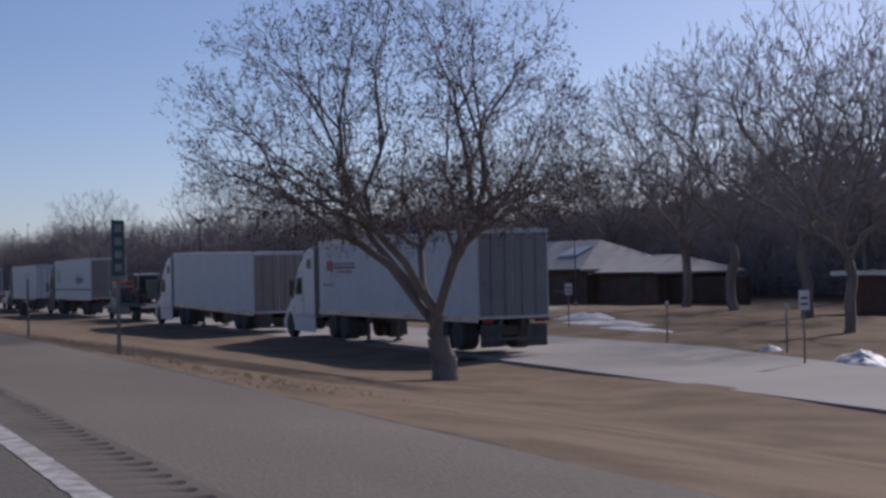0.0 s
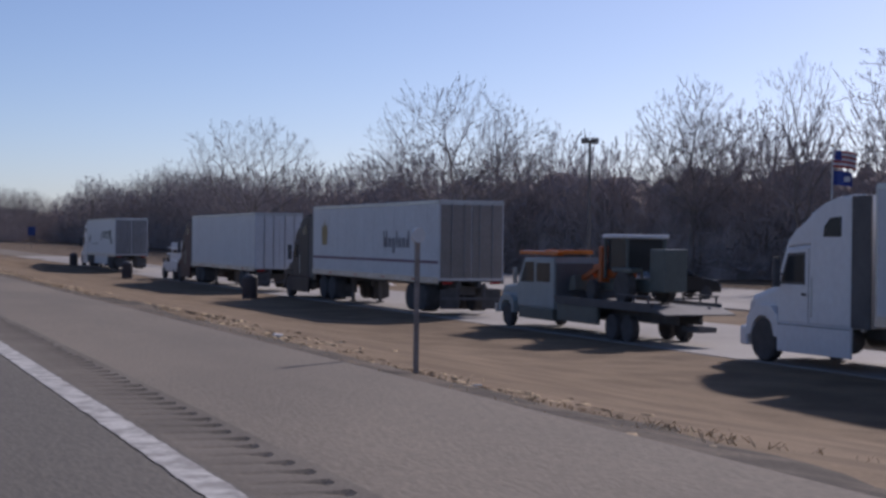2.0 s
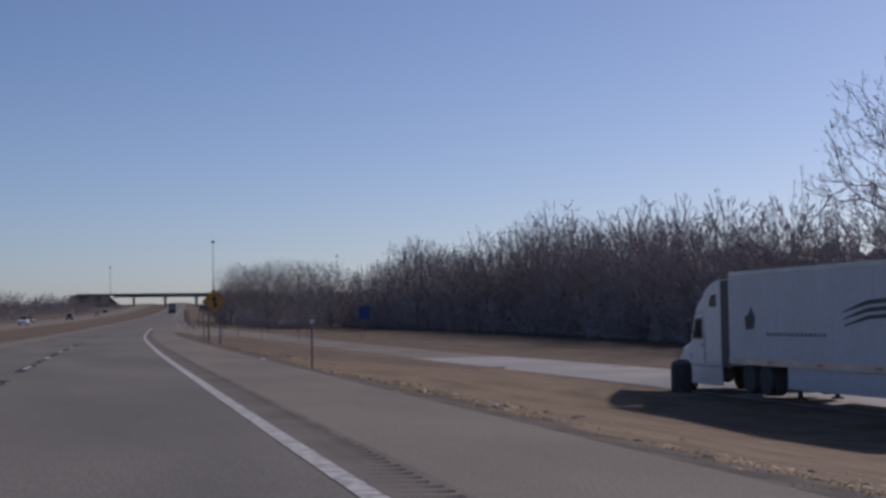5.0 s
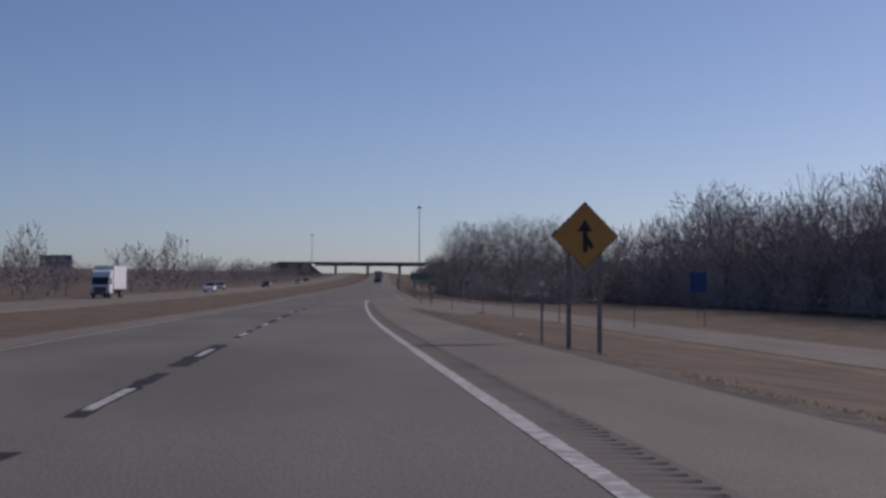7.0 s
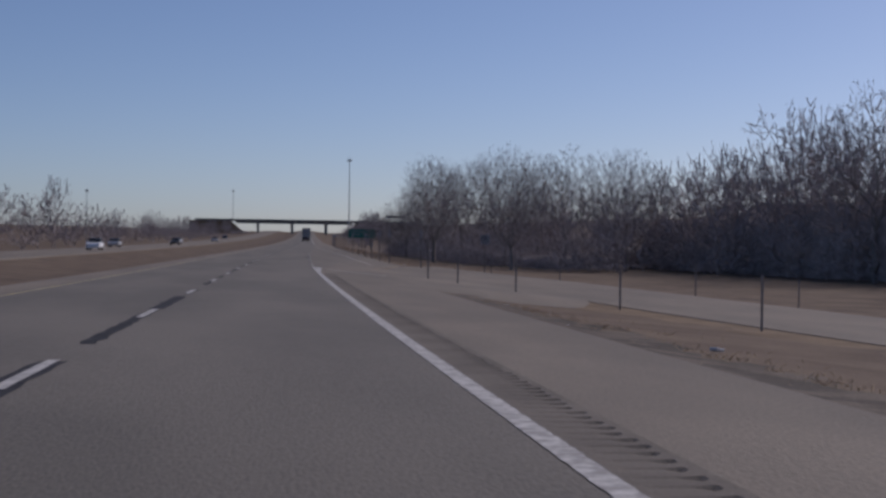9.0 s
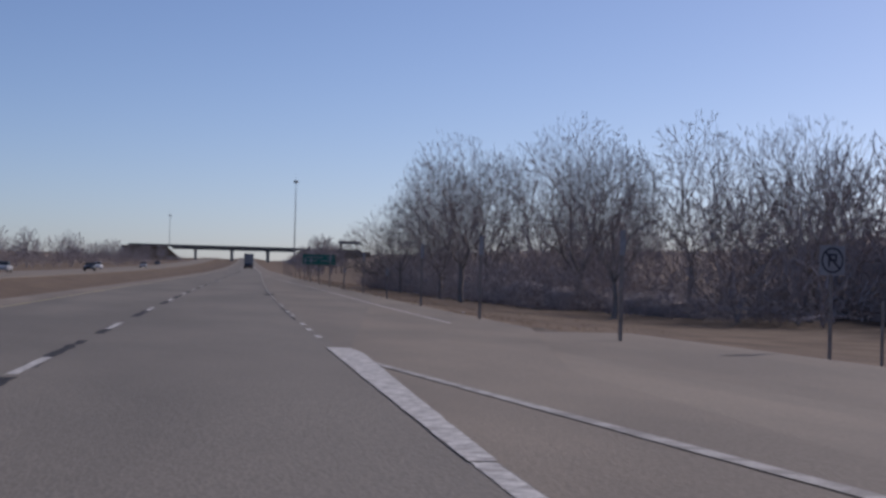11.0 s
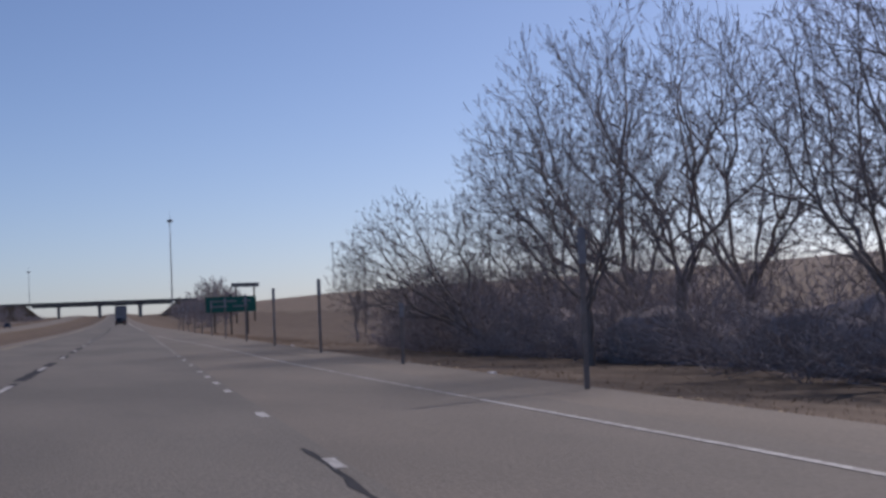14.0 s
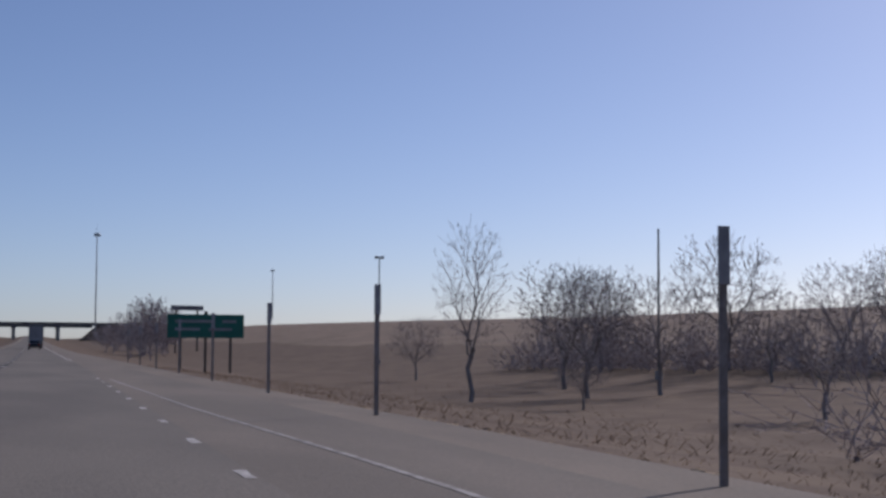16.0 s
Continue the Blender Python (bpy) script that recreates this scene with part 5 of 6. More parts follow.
    part("side_light_bar", box(-1.18, -0.95, 0.9, 3.9, 2.56, 2.70, 0.02), M_AMBER, t, "long amber lamp housing")
    part("wheel_lift", box(-0.3, 0.3, -6.6, -5.6, 0.45, 0.6), M_FRAME, t)
    # the small tractor that it carries
    k = thing("farm_tractor", "small orange tractor with a white cab roof on a flatbed", "tractor", "")
    k.matrix_basis = lot_at(20.3, 93.6) @ Matrix.Translation((0, 0, 1.05)) @ Matrix.Diagonal((0.92, 0.92, 0.92, 1))
    part("chassis", box(-0.35, 0.35, -1.7, 2.0, 0.35, 0.75, 0.04), M_GREENGREY, k)
    part("bonnet", prism([(0.5, 0.75), (2.0, 0.7), (2.05, 1.15), (0.5, 1.3)], -0.4, 0.4, 0.06), M_ORANGE, k)
    part("cab_roof", box(-0.75, 0.75, -0.9, 0.75, 2.02, 2.14, 0.04), M_WHITE2, k, "white cab roof")
    for x in (-1, 1):
        for y in (-0.8, 0.62):
            part("cab_pillar", box(0.62 * x, 0.70 * x, y, y + 0.07, 0.75, 2.02), M_GREENGREY, k)
        part("rear_fender", box(0.42 * x, 0.86 * x, -1.35, -0.1, 0.95, 1.1, 0.04), M_GREENGREY, k)
        part("loader_arm", prism([(0.3, 1.35), (0.45, 1.45), (2.5, 0.75), (2.4, 0.62)], 0.5 * x, 0.58 * x), M_ORANGE, k)
        wheel(k, 0.72 * x, -0.75, 0.51, BIG_TYRE, BIG_RIM)
        wheel(k, 0.62 * x, 1.55, 0.33, CAR_TYRE, CAR_RIM)
    part("cab_glass", box(-0.60, 0.60, -0.75, 0.60, 1.0, 2.0), M_GLASS, k)
    part("loader_mast", box(-0.66, 0.66, 0.95, 1.15, 0.6, 1.75, 0.03), M_ORANGE, k)
    part("bucket", prism([(2.4, 0.3), (2.9, 0.25), (2.75, 0.75), (2.45, 0.8)], -0.85, 0.85, 0.02), M_GREENGREY, k)
    part("backhoe", box(-0.4, 0.4, -2.6, -1.7, 0.4, 1.7, 0.05), M_GREENGREY, k)


tow_truck()


def service_truck():
    t = thing("service_truck", "white utility pickup with a ladder rack on concrete", "pickup", "")
    t.matrix_basis = lot_at(20.2, 155.95)
    part("cab", prism([(-0.2, 0.5), (1.45, 0.5), (1.5, 1.12), (0.95, 1.72), (-0.2, 1.75)], -0.95, 0.95, 0.06), M_WHITE2, t)
    part("hood", prism([(1.45, 0.5), (2.75, 0.48), (2.8, 0.9), (2.65, 1.05), (1.48, 1.14)], -0.92, 0.92, 0.07), M_WHITE2, t)
    part("windscreen", prism([(1.52, 1.15), (1.53, 1.16), (1.0, 1.70), (0.97, 1.70)], -0.85, 0.85), M_GLASS, t)
    part("bumper", box(-0.95, 0.95, 2.75, 2.92, 0.38, 0.62, 0.03), M_ALU, t)
    part("grille", box(-0.6, 0.6, 2.76, 2.82, 0.66, 0.95, 0.01), M_FRAME, t)
    part("rear_bumper", box(-0.95, 0.95, -2.98, -2.85, 0.42, 0.6, 0.02), M_ALU, t)
    part("bed_floor", box(-0.9, 0.9, -2.85, -0.25, 0.62, 0.7), M_FRAME, t)
    for x in (-1, 1):
        part("side_window", prism([(0.0, 1.15), (1.2, 1.15), (0.85, 1.62), (0.0, 1.65)], 0.951 * x, 0.958 * x), M_GLASS, t)
        bodyp = part("utility_box", box(0.62 * x, 0.98 * x, -2.85, -0.25, 0.55, 1.25, 0.02), M_WHITE2, t, "white utility box")
        for y in (-2.7, -1.95, -1.0):
            part("locker_door", box(0.98 * x, 0.99 * x, y, y + 0.62, 0.7, 1.18), M_WHITE2, bodyp)
        for y in (-2.7, -0.45):
            part("rack_post", box(0.80 * x, 0.86 * x, y, y + 0.06, 1.25, 2.05), M_WHITE2, t)
        part("rack_rail", box(0.78 * x, 0.88 * x, -2.8, 0.9, 2.05, 2.12), M_WHITE2, t)
        part("headlight", box(0.62 * x, 0.9 * x, 2.70, 2.80, 0.72, 0.92, 0.02), M_REFLECT, t)
        part("mirror", box(1.0 * x, 1.18 * x, 1.25, 1.33, 1.12, 1.4, 0.02), M_FRAME, t)
        wheel(t, 0.85 * x, 2.1, 0.40, MID_TYRE, MID_RIM)
        wheel(t, 0.85 * x, -1.6, 0.40, MID_TYRE, MID_RIM)
        part("ladder_rail", box(0.25 * x, 0.31 * x, -2.9, 1.0, 2.14, 2.22), M_ALU, t)
    for y in (-2.6, -1.5, -0.4):
        part("rack_bar", box(-0.85, 0.85, y, y + 0.06, 2.06, 2.13), M_WHITE2, t)
    for y in np.linspace(-2.8, 0.9, 9):
        part("ladder_rung", box(-0.26, 0.26, y, y + 0.035, 2.16, 2.2), M_ALU, t)
    board = part("arrow_board", box(-0.75, 0.75, 0.55, 0.62, 1.95, 2.45, 0.02), M_SIGNWHITE, t, "pale warning board over the cab")
    part("board_post", box(-0.05, 0.05, 0.56, 0.61, 1.72, 1.95), M_FRAME, board)


service_truck()


def car(label, paint, m, name="car", cat="car", tall=1.0, group="parked cars"):
    t = thing(name, label, cat, group)
    t.matrix_basis = m
    part("body", prism([(-2.25, 0.35), (-2.3, 0.62), (-2.2, 0.88 * tall), (-1.1, 0.95 * tall), (0.9, 0.93 * tall), (2.1, 0.76 * tall), (2.28, 0.58), (2.25, 0.32)], -0.88, 0.88, 0.10), paint, t)
    part("cabin", prism([(-1.75, 0.90 * tall), (-1.2, 1.40 * tall), (0.05, 1.45 * tall), (0.95, 0.92 * tall)], -0.74, 0.74, 0.10), M_GLASS, t, "dark tinted windows")
    part("roof", prism([(-1.2, 1.395 * tall), (-0.9, 1.455 * tall), (-0.1, 1.475 * tall), (0.05, 1.44 * tall)], -0.70, 0.70, 0.03), paint, t)
    for x in (-1, 1):
        part("headlight", box(0.55 * x, 0.84 * x, 2.12, 2.27, 0.58, 0.72, 0.02), M_REFLECT, t)
        part("tail_light", box(0.58 * x, 0.86 * x, -2.30, -2.18, 0.66, 0.82, 0.02), M_REDLENS, t)
        part("mirror", box(0.88 * x, 1.02 * x, 0.55, 0.68, 0.92 * tall, 1.06 * tall, 0.02), paint, t)
        for y in (-1.35, 1.40):
            wheel(t, 0.79 * x, y, 0.33, CAR_TYRE, CAR_RIM)
    return t


car("silver car parked in a rest-area car park", M_SILVER, lot_at(37.5, 92, -90))
car("dark pickup-tall car parked near the island", M_BLACK, lot_at(38.0, 121.5, -90), tall=1.2)
car("dark blue car parked nose-in beside another", M_DKBLUE, lot_at(38.0, 126.0, -90), tall=1.1)
car("white car parked at the far lot", M_WHITE2, lot_at(38.5, 103, -90))
road = lambda u, y, dz, rz: pose(C(y) + u, y, G(y) + dz, 0, 0, rz - math.degrees(math.atan2(C(y + 4) - C(y - 4), 8)))  # noqa: E731
for u, y, pt, lb, tl in ((-29, 470, M_WHITE2, "white car on the opposite carriageway", 1.15), (-33, 520, M_SILVER, "silver car on the opposite carriageway", 1.0), (-29, 585, M_BLACK, "black car on the opposite carriageway", 1.0),
                         (-33, 640, M_WHITE2, "white car far off on the opposite carriageway", 1.0), (-29, 720, M_SILVER, "small silver car far off beyond the median", 1.0), (-33, 850, M_DKBLUE, "dark car far off beyond the median", 1.1)):
    car(lb, pt, road(u, y, -0.5, 180), tall=tl, group="highway traffic")
car("dark car far ahead on the highway", M_BLACK, road(-2.2, 705, 0.0, 0), tall=1.05, group="highway traffic")


def box_truck(label, paint, m, cabpaint):
    t = thing("box_truck", label, "lorry", "highway traffic")
    t.matrix_basis = m
    part("box", box(-1.25, 1.25, -8.0, 0.8, 1.1, 3.95, 0.04), paint, t)
    part("cab", prism([(1.0, 0.6), (3.2, 0.6), (3.3, 1.6), (2.9, 2.6), (2.4, 3.2), (1.0, 3.5)], -1.15, 1.15, 0.08), cabpaint, t)
    part("windscreen", prism([(3.31, 1.65), (3.33, 1.66), (2.95, 2.55), (2.92, 2.55)], -1.0, 1.0), M_GLASS, t)
    part("grille", box(-0.8, 0.8, 3.25, 3.34, 0.75, 1.4, 0.03), M_FRAME, t)
    part("bumper", box(-1.18, 1.18, 3.2, 3.42, 0.4, 0.7, 0.03), M_FRAME, t)
    part("frame", box(-0.5, 0.5, -7.8, 3.0, 0.7, 1.1), M_FRAME, t)
    for x in (-1, 1):
        part("side_window", prism([(1.9, 1.7), (3.0, 1.7), (2.75, 2.45), (1.9, 2.5)], 1.151 * x, 1.16 * x), M_GLASS, t)
        part("rear_door", box(0.02 * x, 1.2 * x, -8.03, -8.0, 1.2, 3.85), M_GREY_SHADEDOOR, t)
        part("headlight", box(0.7 * x, 1.05 * x, 3.28, 3.38, 0.75, 0.95, 0.02), M_REFLECT, t)
        for y in (2.1, -5.0, -6.3):
            wheel(t, 0.98 * x, y, 0.51, BIG_TYRE, BIG_RIM)


box_truck("white box lorry on the opposite carriageway", M_WHITE2, road(-32.5, 393, -0.5, 180), M_WHITE2)
box_truck("dark green-grey lorry far ahead on the highway", M_GREENGREY, road(-1.9, 742, 0.0, 0), M_GREENGREY)


# ------------------------------------------------------------------ signs, posts and bins
def delineator(label="thin rusty steel post topped by a round reflector", h=1.25, plate_h=0.12, w=0.045, group="roadside posts"):
    t = thing("delineator_post", label, "post", group)
    part("post", prism([(-0.012, -0.35), (0.012, -0.35), (0.012, h), (-0.012, h)], -w / 2, w / 2), M_POST, t)
    part("post_rib", box(-0.012, 0.012, 0.012, 0.035, -0.35, h), M_POST, t)
    if plate_h:
        part("round_reflector", rod((0, -0.03, h + 0.05), (0, 0.0, h + 0.05), 0.07, None, 14), M_REFLECT, t)
    return t


d0 = delineator()
d0.matrix_basis = put(None, 3.5, 67.5, 4)
for u, y in ((3.43, 29.2), (3.8, 122.6), (3.75, 185.3)):
    copy_thing(d0, put(None, u, y, 8))
dn = delineator("thin rusty steel post beside the entrance ramp", 1.2, 0.0, 0.05, "ramp posts")
dn.matrix_basis = put(None, 13.2, 277.0, 8)
for u, y in ((10.5, 285.0), (8.7, 292.3), (7.6, 301.2), (6.1, 310.1), (4.9, 316.5), (4.3, 322.0), (21.2, 296.0), (17.6, 315.2), (13.0, 313), (11.0, 329), (9.4, 341)):
    copy_thing(dn, put(None, u, y, 8))
dr = delineator(h=1.40, w=0.05)
dr.matrix_basis = put(None, 3.46, 238.2, 4)
d1 = delineator("tall weathered steel post with a flat grey marker", 2.22, 0.0, 0.075, "tall marker posts")
part("marker_plate", box(-0.055, 0.055, -0.03, -0.013, 1.75, 2.24, 0.004), M_PLATE, d1, "flat grey marker plate")
d1.matrix_basis = put(None, 4.85, 355.8, 4)
copy_thing(d1, put(None, 6.0, 345.6, 4))
for k, y in enumerate((369.6, 382.3, 396.0, 408.6, 421.2, 433.7, 446.1, 459.0, 471.2, 484.2, 495.9, 508.5, 521, 534, 547, 560)):
    copy_thing(d1, put(None, lerp(y, ((369, 4.96), (396, 4.95), (446, 4.0), (471, 3.72), (496, 3.47), (560, 3.5))), y, 4, 1.0, 0.0, 0.62 if y < 440 and k % 2 else 1.0))


def sign_panel(t, w, h, z, face, back=True):
    p = part("panel", box(-w / 2, w / 2, -0.006, 0.006, z, z + h, 0.003), face, t)
    return p


def mile_marker():
    t = thing("mile_marker", "narrow green marker sign on a post in grass", "road sign", "")
    t.matrix_basis = put(None, 4.27, 23.7, 12)
    part("post", box(-0.03, 0.03, 0.008, 0.05, -0.4, 2.3), M_POST, t)
    p = sign_panel(t, 0.25, 1.02, 1.42, M_SIGNTEAL)
    for z in (1.50, 1.74, 1.98, 2.22):
        part("sign_bar", box(-0.07, 0.07, -0.010, -0.006, z, z + 0.14), M_STEEL, p)


mile_marker()


def merge_sign():
    t = thing("merge_sign", "yellow diamond merge sign with black arrow on posts", "road sign", "")
    t.matrix_basis = put(None, 3.94, 234.9, 2)
    for x in (-0.34, 0.34):
        part("post", box(x - 0.045, x + 0.045, 0.012, 0.075, -0.4, 2.35), M_POST, t)
    s, zc = 0.74, 2.50
    def diamond(r, y0, y1):
        return prism_xz([(0, zc - r), (r, zc), (0, zc + r), (-r, zc)], y0, y1)
    part("border", diamond(s, -0.004, 0.004), M_SIGNBLACK, t)
    p = part("panel", diamond(s - 0.025, -0.009, -0.004), M_SIGNYELLOW, t)
    part("arrow", prism_xz([(-0.05, zc - 0.36), (0.06, zc - 0.36), (0.06, zc - 0.20), (0.14, zc - 0.30), (0.20, zc - 0.22), (0.06, zc + 0.0), (0.06, zc + 0.10), (0.17, zc + 0.08), (0.0, zc + 0.36), (-0.17, zc + 0.08), (-0.05, zc + 0.10)], -0.013, -0.009), M_SIGNBLACK, p)


def prism_xz(outline, y0, y1):
    bm = bmesh.new()
    a = [bm.verts.new((x, y0, z)) for x, z in outline]
    b = [bm.verts.new((x, y1, z)) for x, z in outline]
    n = len(outline)
    bm.faces.new(a)
    bm.faces.new(b[::-1])
    for i in range(n):
        bm.faces.new((a[i], b[i], b[(i + 1) % n], a[(i + 1) % n]))
    return bm


merge_sign()


def guide_sign():
    t = thing("guide_sign", "wide green guide sign on timber posts in grass", "road sign", "")
    x, y, z = on_ground(9.6, 570)
    t.matrix_basis = pose(x, y, G(570), 0, 0, -4)
    for px in (-1.8, 0.0, 1.8):
        part("post", box(px - 0.09, px + 0.09, 0.02, 0.2, -0.9, 3.1), M_WOODPOST, t)
    p = part("panel", box(-2.75, 2.75, -0.02, 0.02, 1.62, 3.32, 0.01), M_SIGNGREEN, t)
    for a, b, zz in ((-2.2, 0.6, 2.72), (-2.2, -0.4, 2.15), (1.2, 2.2, 2.72), (0.2, 1.9, 2.15)):
        part("sign_bar", box(a, b, -0.026, -0.02, zz, zz + 0.20), M_STEEL, p)
    part("top_marker", box(-0.12, 0.12, -0.02, 0.02, 3.32, 3.55), M_SIGNBLACK, t)


guide_sign()


def small_sign(name, label, m, face, w=0.45, h=0.6, z=1.7, bars=2, group=""):
    t = thing(name, label, "road sign", group)
    t.matrix_basis = m
    part("post", box(-0.025, 0.025, 0.008, 0.04, -0.3, z + h - 0.05), M_POST, t)
    p = sign_panel(t, w, h, z, face)
    for k in range(bars):
        part("sign_bar", box(-w * 0.33, w * 0.33, -0.010, -0.006, z + h * (0.25 + 0.3 * k), z + h * (0.36 + 0.3 * k)), M_INK if face is M_SIGNWHITE else M_SIGNWHITE, p)
    return t


def no_parking():
    t = thing("no_parking_sign", "faded grey square sign with a ringed letter", "road sign", "")
    t.matrix_basis = put(None, 9.3, 343.0, 8)
    part("post", box(-0.03, 0.03, 0.008, 0.045, -0.3, 2.0), M_POST, t)
    p = part("panel", box(-0.27, 0.27, -0.006, 0.006, 1.62, 2.16, 0.004), M_PLATE, t)
    k = 24
    ring = bmesh.new()
    rows = [[ring.verts.new((rr * math.cos(2 * math.pi * i / k), yy, 1.89 + rr * math.sin(2 * math.pi * i / k))) for i in range(k)] for rr, yy in ((0.235, -0.010), (0.20, -0.010), (0.20, -0.006), (0.235, -0.006))]
    for a, b in ((0, 1), (1, 2), (3, 0)):
        for i in range(k):
            ring.faces.new((rows[a][i], rows[a][(i + 1) % k], rows[b][(i + 1) % k], rows[b][i]))
    part("ring", ring, M_INK, p)
    part("stroke", box(-0.09, -0.05, -0.010, -0.006, 1.77, 2.01), M_INK, p)
    part("stroke", box(-0.05, 0.09, -0.010, -0.006, 1.97, 2.01), M_INK, p)
    part("stroke", box(-0.05, 0.09, -0.010, -0.006, 1.87, 1.91), M_INK, p)
    part("stroke", box(0.05, 0.09, -0.010, -0.006, 1.91, 1.97), M_INK, p)
    s = part("slash", box(-0.02, 0.02, -0.014, -0.010, -0.2, 0.2), M_INK, p)
    s.matrix_basis = pose(0, 0, 1.89, 0, -45, 0)


small_sign("blue_sign", "small blue sign beside a pale ramp", put(None, 22.8, 305, 10), M_SIGNBLUE, 1.25, 1.4, 2.1, 0)
small_sign("parking_sign", "white parking sign on a post by the lot", put(None, 24.6, 30.5, 10), M_SIGNWHITE, 0.42, 0.55, 1.55, group="lot signs")
small_sign("parking_sign", "white parking sign on a post by the lot", put(None, 33.0, 60, 10), M_SIGNWHITE, 0.42, 0.55, 1.55, group="lot signs")
small_sign("parking_sign", "white parking sign beside a snow bank", put(None, 35.5, 187.5, 10), M_SIGNWHITE, 0.64, 1.15, 1.26, group="lot signs")
no_parking()
for u, y in ((28.2, 43.5), (28.0, 36)):
    copy_thing(d0, put(None, u, y, 12, 1.15))


def litter_bin(label):
    t = thing("litter_bin", label, "bin", "litter bins")
    part("drum", revolve([(0.27, 0.0), (0.30, 0.03), (0.32, 0.86), (0.31, 0.90)], False, 18), M_BIN, t, "", True)
    part("lid", revolve([(0.335, 0.90), (0.345, 0.94), (0.25, 1.05), (0.10, 1.10)], False, 18), M_FRAME, t, "dark domed lid", True)
    for k in range(12):
        a = 2 * math.pi * k / 12
        s = part("slat", box(-0.055, 0.055, 0.305, 0.335, 0.04, 0.86), M_BIN, t)
        s.rotation_euler = (0, 0, a)
    part("base_ring", revolve([(0.33, 0.0), (0.34, 0.02), (0.34, 0.06), (0.33, 0.08)], False, 18), M_FRAME, t)
    return t


b0 = litter_bin("dark brown slatted litter bin on grass")
b0.matrix_basis = put(None, 17.0, 124.9, 0, 1.06)
for u, y in ((16.6, 157.0), (17.5, 193.0)):
    copy_thing(b0, put(None, u, y, 30, 1.0))


# ------------------------------------------------------------------ buildings, flags, lamps
def hip_roof(x0, x1, y0, y1, z0, z1, hip):
    """A roof with four slopes and a boxed eave; its ridge runs along y."""
    bm = bmesh.new()
    xm = (x0 + x1) / 2
    low = [bm.verts.new((x, y, z0)) for x, y in ((x0, y0), (x1, y0), (x1, y1), (x0, y1))]
    eave = [bm.verts.new((x, y, z0 + 0.16)) for x, y in ((x0, y0), (x1, y0), (x1, y1), (x0, y1))]
    a, b = bm.verts.new((xm, y0 + hip, z1)), bm.verts.new((xm, y1 - hip, z1))
    bm.faces.new(low[::-1])
    for i in range(4):
        bm.faces.new((low[i], low[(i + 1) % 4], eave[(i + 1) % 4], eave[i]))
    bm.faces.new((eave[0], eave[1], a))
    bm.faces.new((eave[1], eave[2], b, a))
    bm.faces.new((eave[2], eave[3], b))
    bm.faces.new((eave[3], eave[0], a, b))
    return bm


def rest_house():
    t = thing("rest_house", "low brown brick building with a pale shingle roof", "building", "")
    t.matrix_basis = pose(C(104) + 57.6, 104, G(104) - 1.85, 0, 0, 6)
    part("wall", box(0, 9, -1, 16, 0, 2.72), M_BRICK, t)
    part("roof", hip_roof(-1.0, 10, -1.6, 17, 2.6, 5.2, 5.0), M_SHINGLE, t, "pale weathered shingle roof")
    part("wing_wall", box(1.0, 8, -9, -1.05, 0, 2.42), M_BRICK, t)
    part("wing_roof", hip_roof(0.1, 9.1, -9.8, -1.0, 2.3, 3.8, 3.0), M_SHINGLE, t)
    part("screen_wall", box(2.0, 2.25, -18, -9.05, 0, 2.0), M_DKWOOD, t, "dark boarded screen wall")
    s = part("skylight", box(-0.9, 0.9, -1.3, 1.3, 0.0, 0.12, 0.02), M_REFLECT, t, "bright skylight")
    s.matrix_basis = pose(2.2, 3.6, 4.20, 0, -24.0, 0)
    for y in (2.2, 5.4, 8.6, 11.8):
        w = part("window", box(-0.03, 0.01, y, y + 1.4, 1.0, 2.2), M_GLASS, t)
        part("sill", box(-0.10, 0.0, y - 0.1, y + 1.5, 0.92, 1.0), M_SHINGLE, w)
    part("door", box(-0.04, 0.01, 0.3, 1.3, 0.0, 2.1), M_DKWOOD, t)
    part("wing_window", box(0.97, 1.01, -7, -5.4, 1.0, 2.1), M_GLASS, t)
    part("fascia", box(-1.06, -1.0, -1.6, 17, 2.56, 2.78), M_DKWOOD, t)
    part("wing_fascia", box(0.04, 0.1, -9.8, -1.62, 2.28, 2.48), M_DKWOOD, t)
    k = thing("picnic_shelter", "low dark brown shelter with a pale roof edge", "shelter", "")
    k.matrix_basis = pose(C(66) + 57.5, 58.5, G(66) - 1.85, 0, 0, 4)
    part("wall", box(-3, 3, -7, 7, 0, 2.2), M_BRICK, k)
    part("roof", prism_xz([(-3.8, 2.2), (3.8, 2.2), (3.8, 2.32), (-3.8, 2.38)], -8, 8), M_SHINGLE, k)
    part("fascia", box(-3.9, -3.8, -8, 8, 2.1, 2.36), M_ALU, k)


rest_house()


def cloth(w, h, nx=14, nz=8, seed=1):
    v, q = [], []
    for i in range(nx + 1):
        for j in range(nz + 1):
            x = w * i / nx
            v.append((x, 0.10 * math.sin(3.2 * x / w * 2 + seed) * (x / w) + 0.03 * math.sin(9 * x / w), h * j / nz - 0.12 * x * (x / w)))
    for i in range(nx):
        for j in range(nz):
            a = i * (nz + 1) + j
            q.append((a, a + nz + 1, a + nz + 2, a + 1))
    return v, q


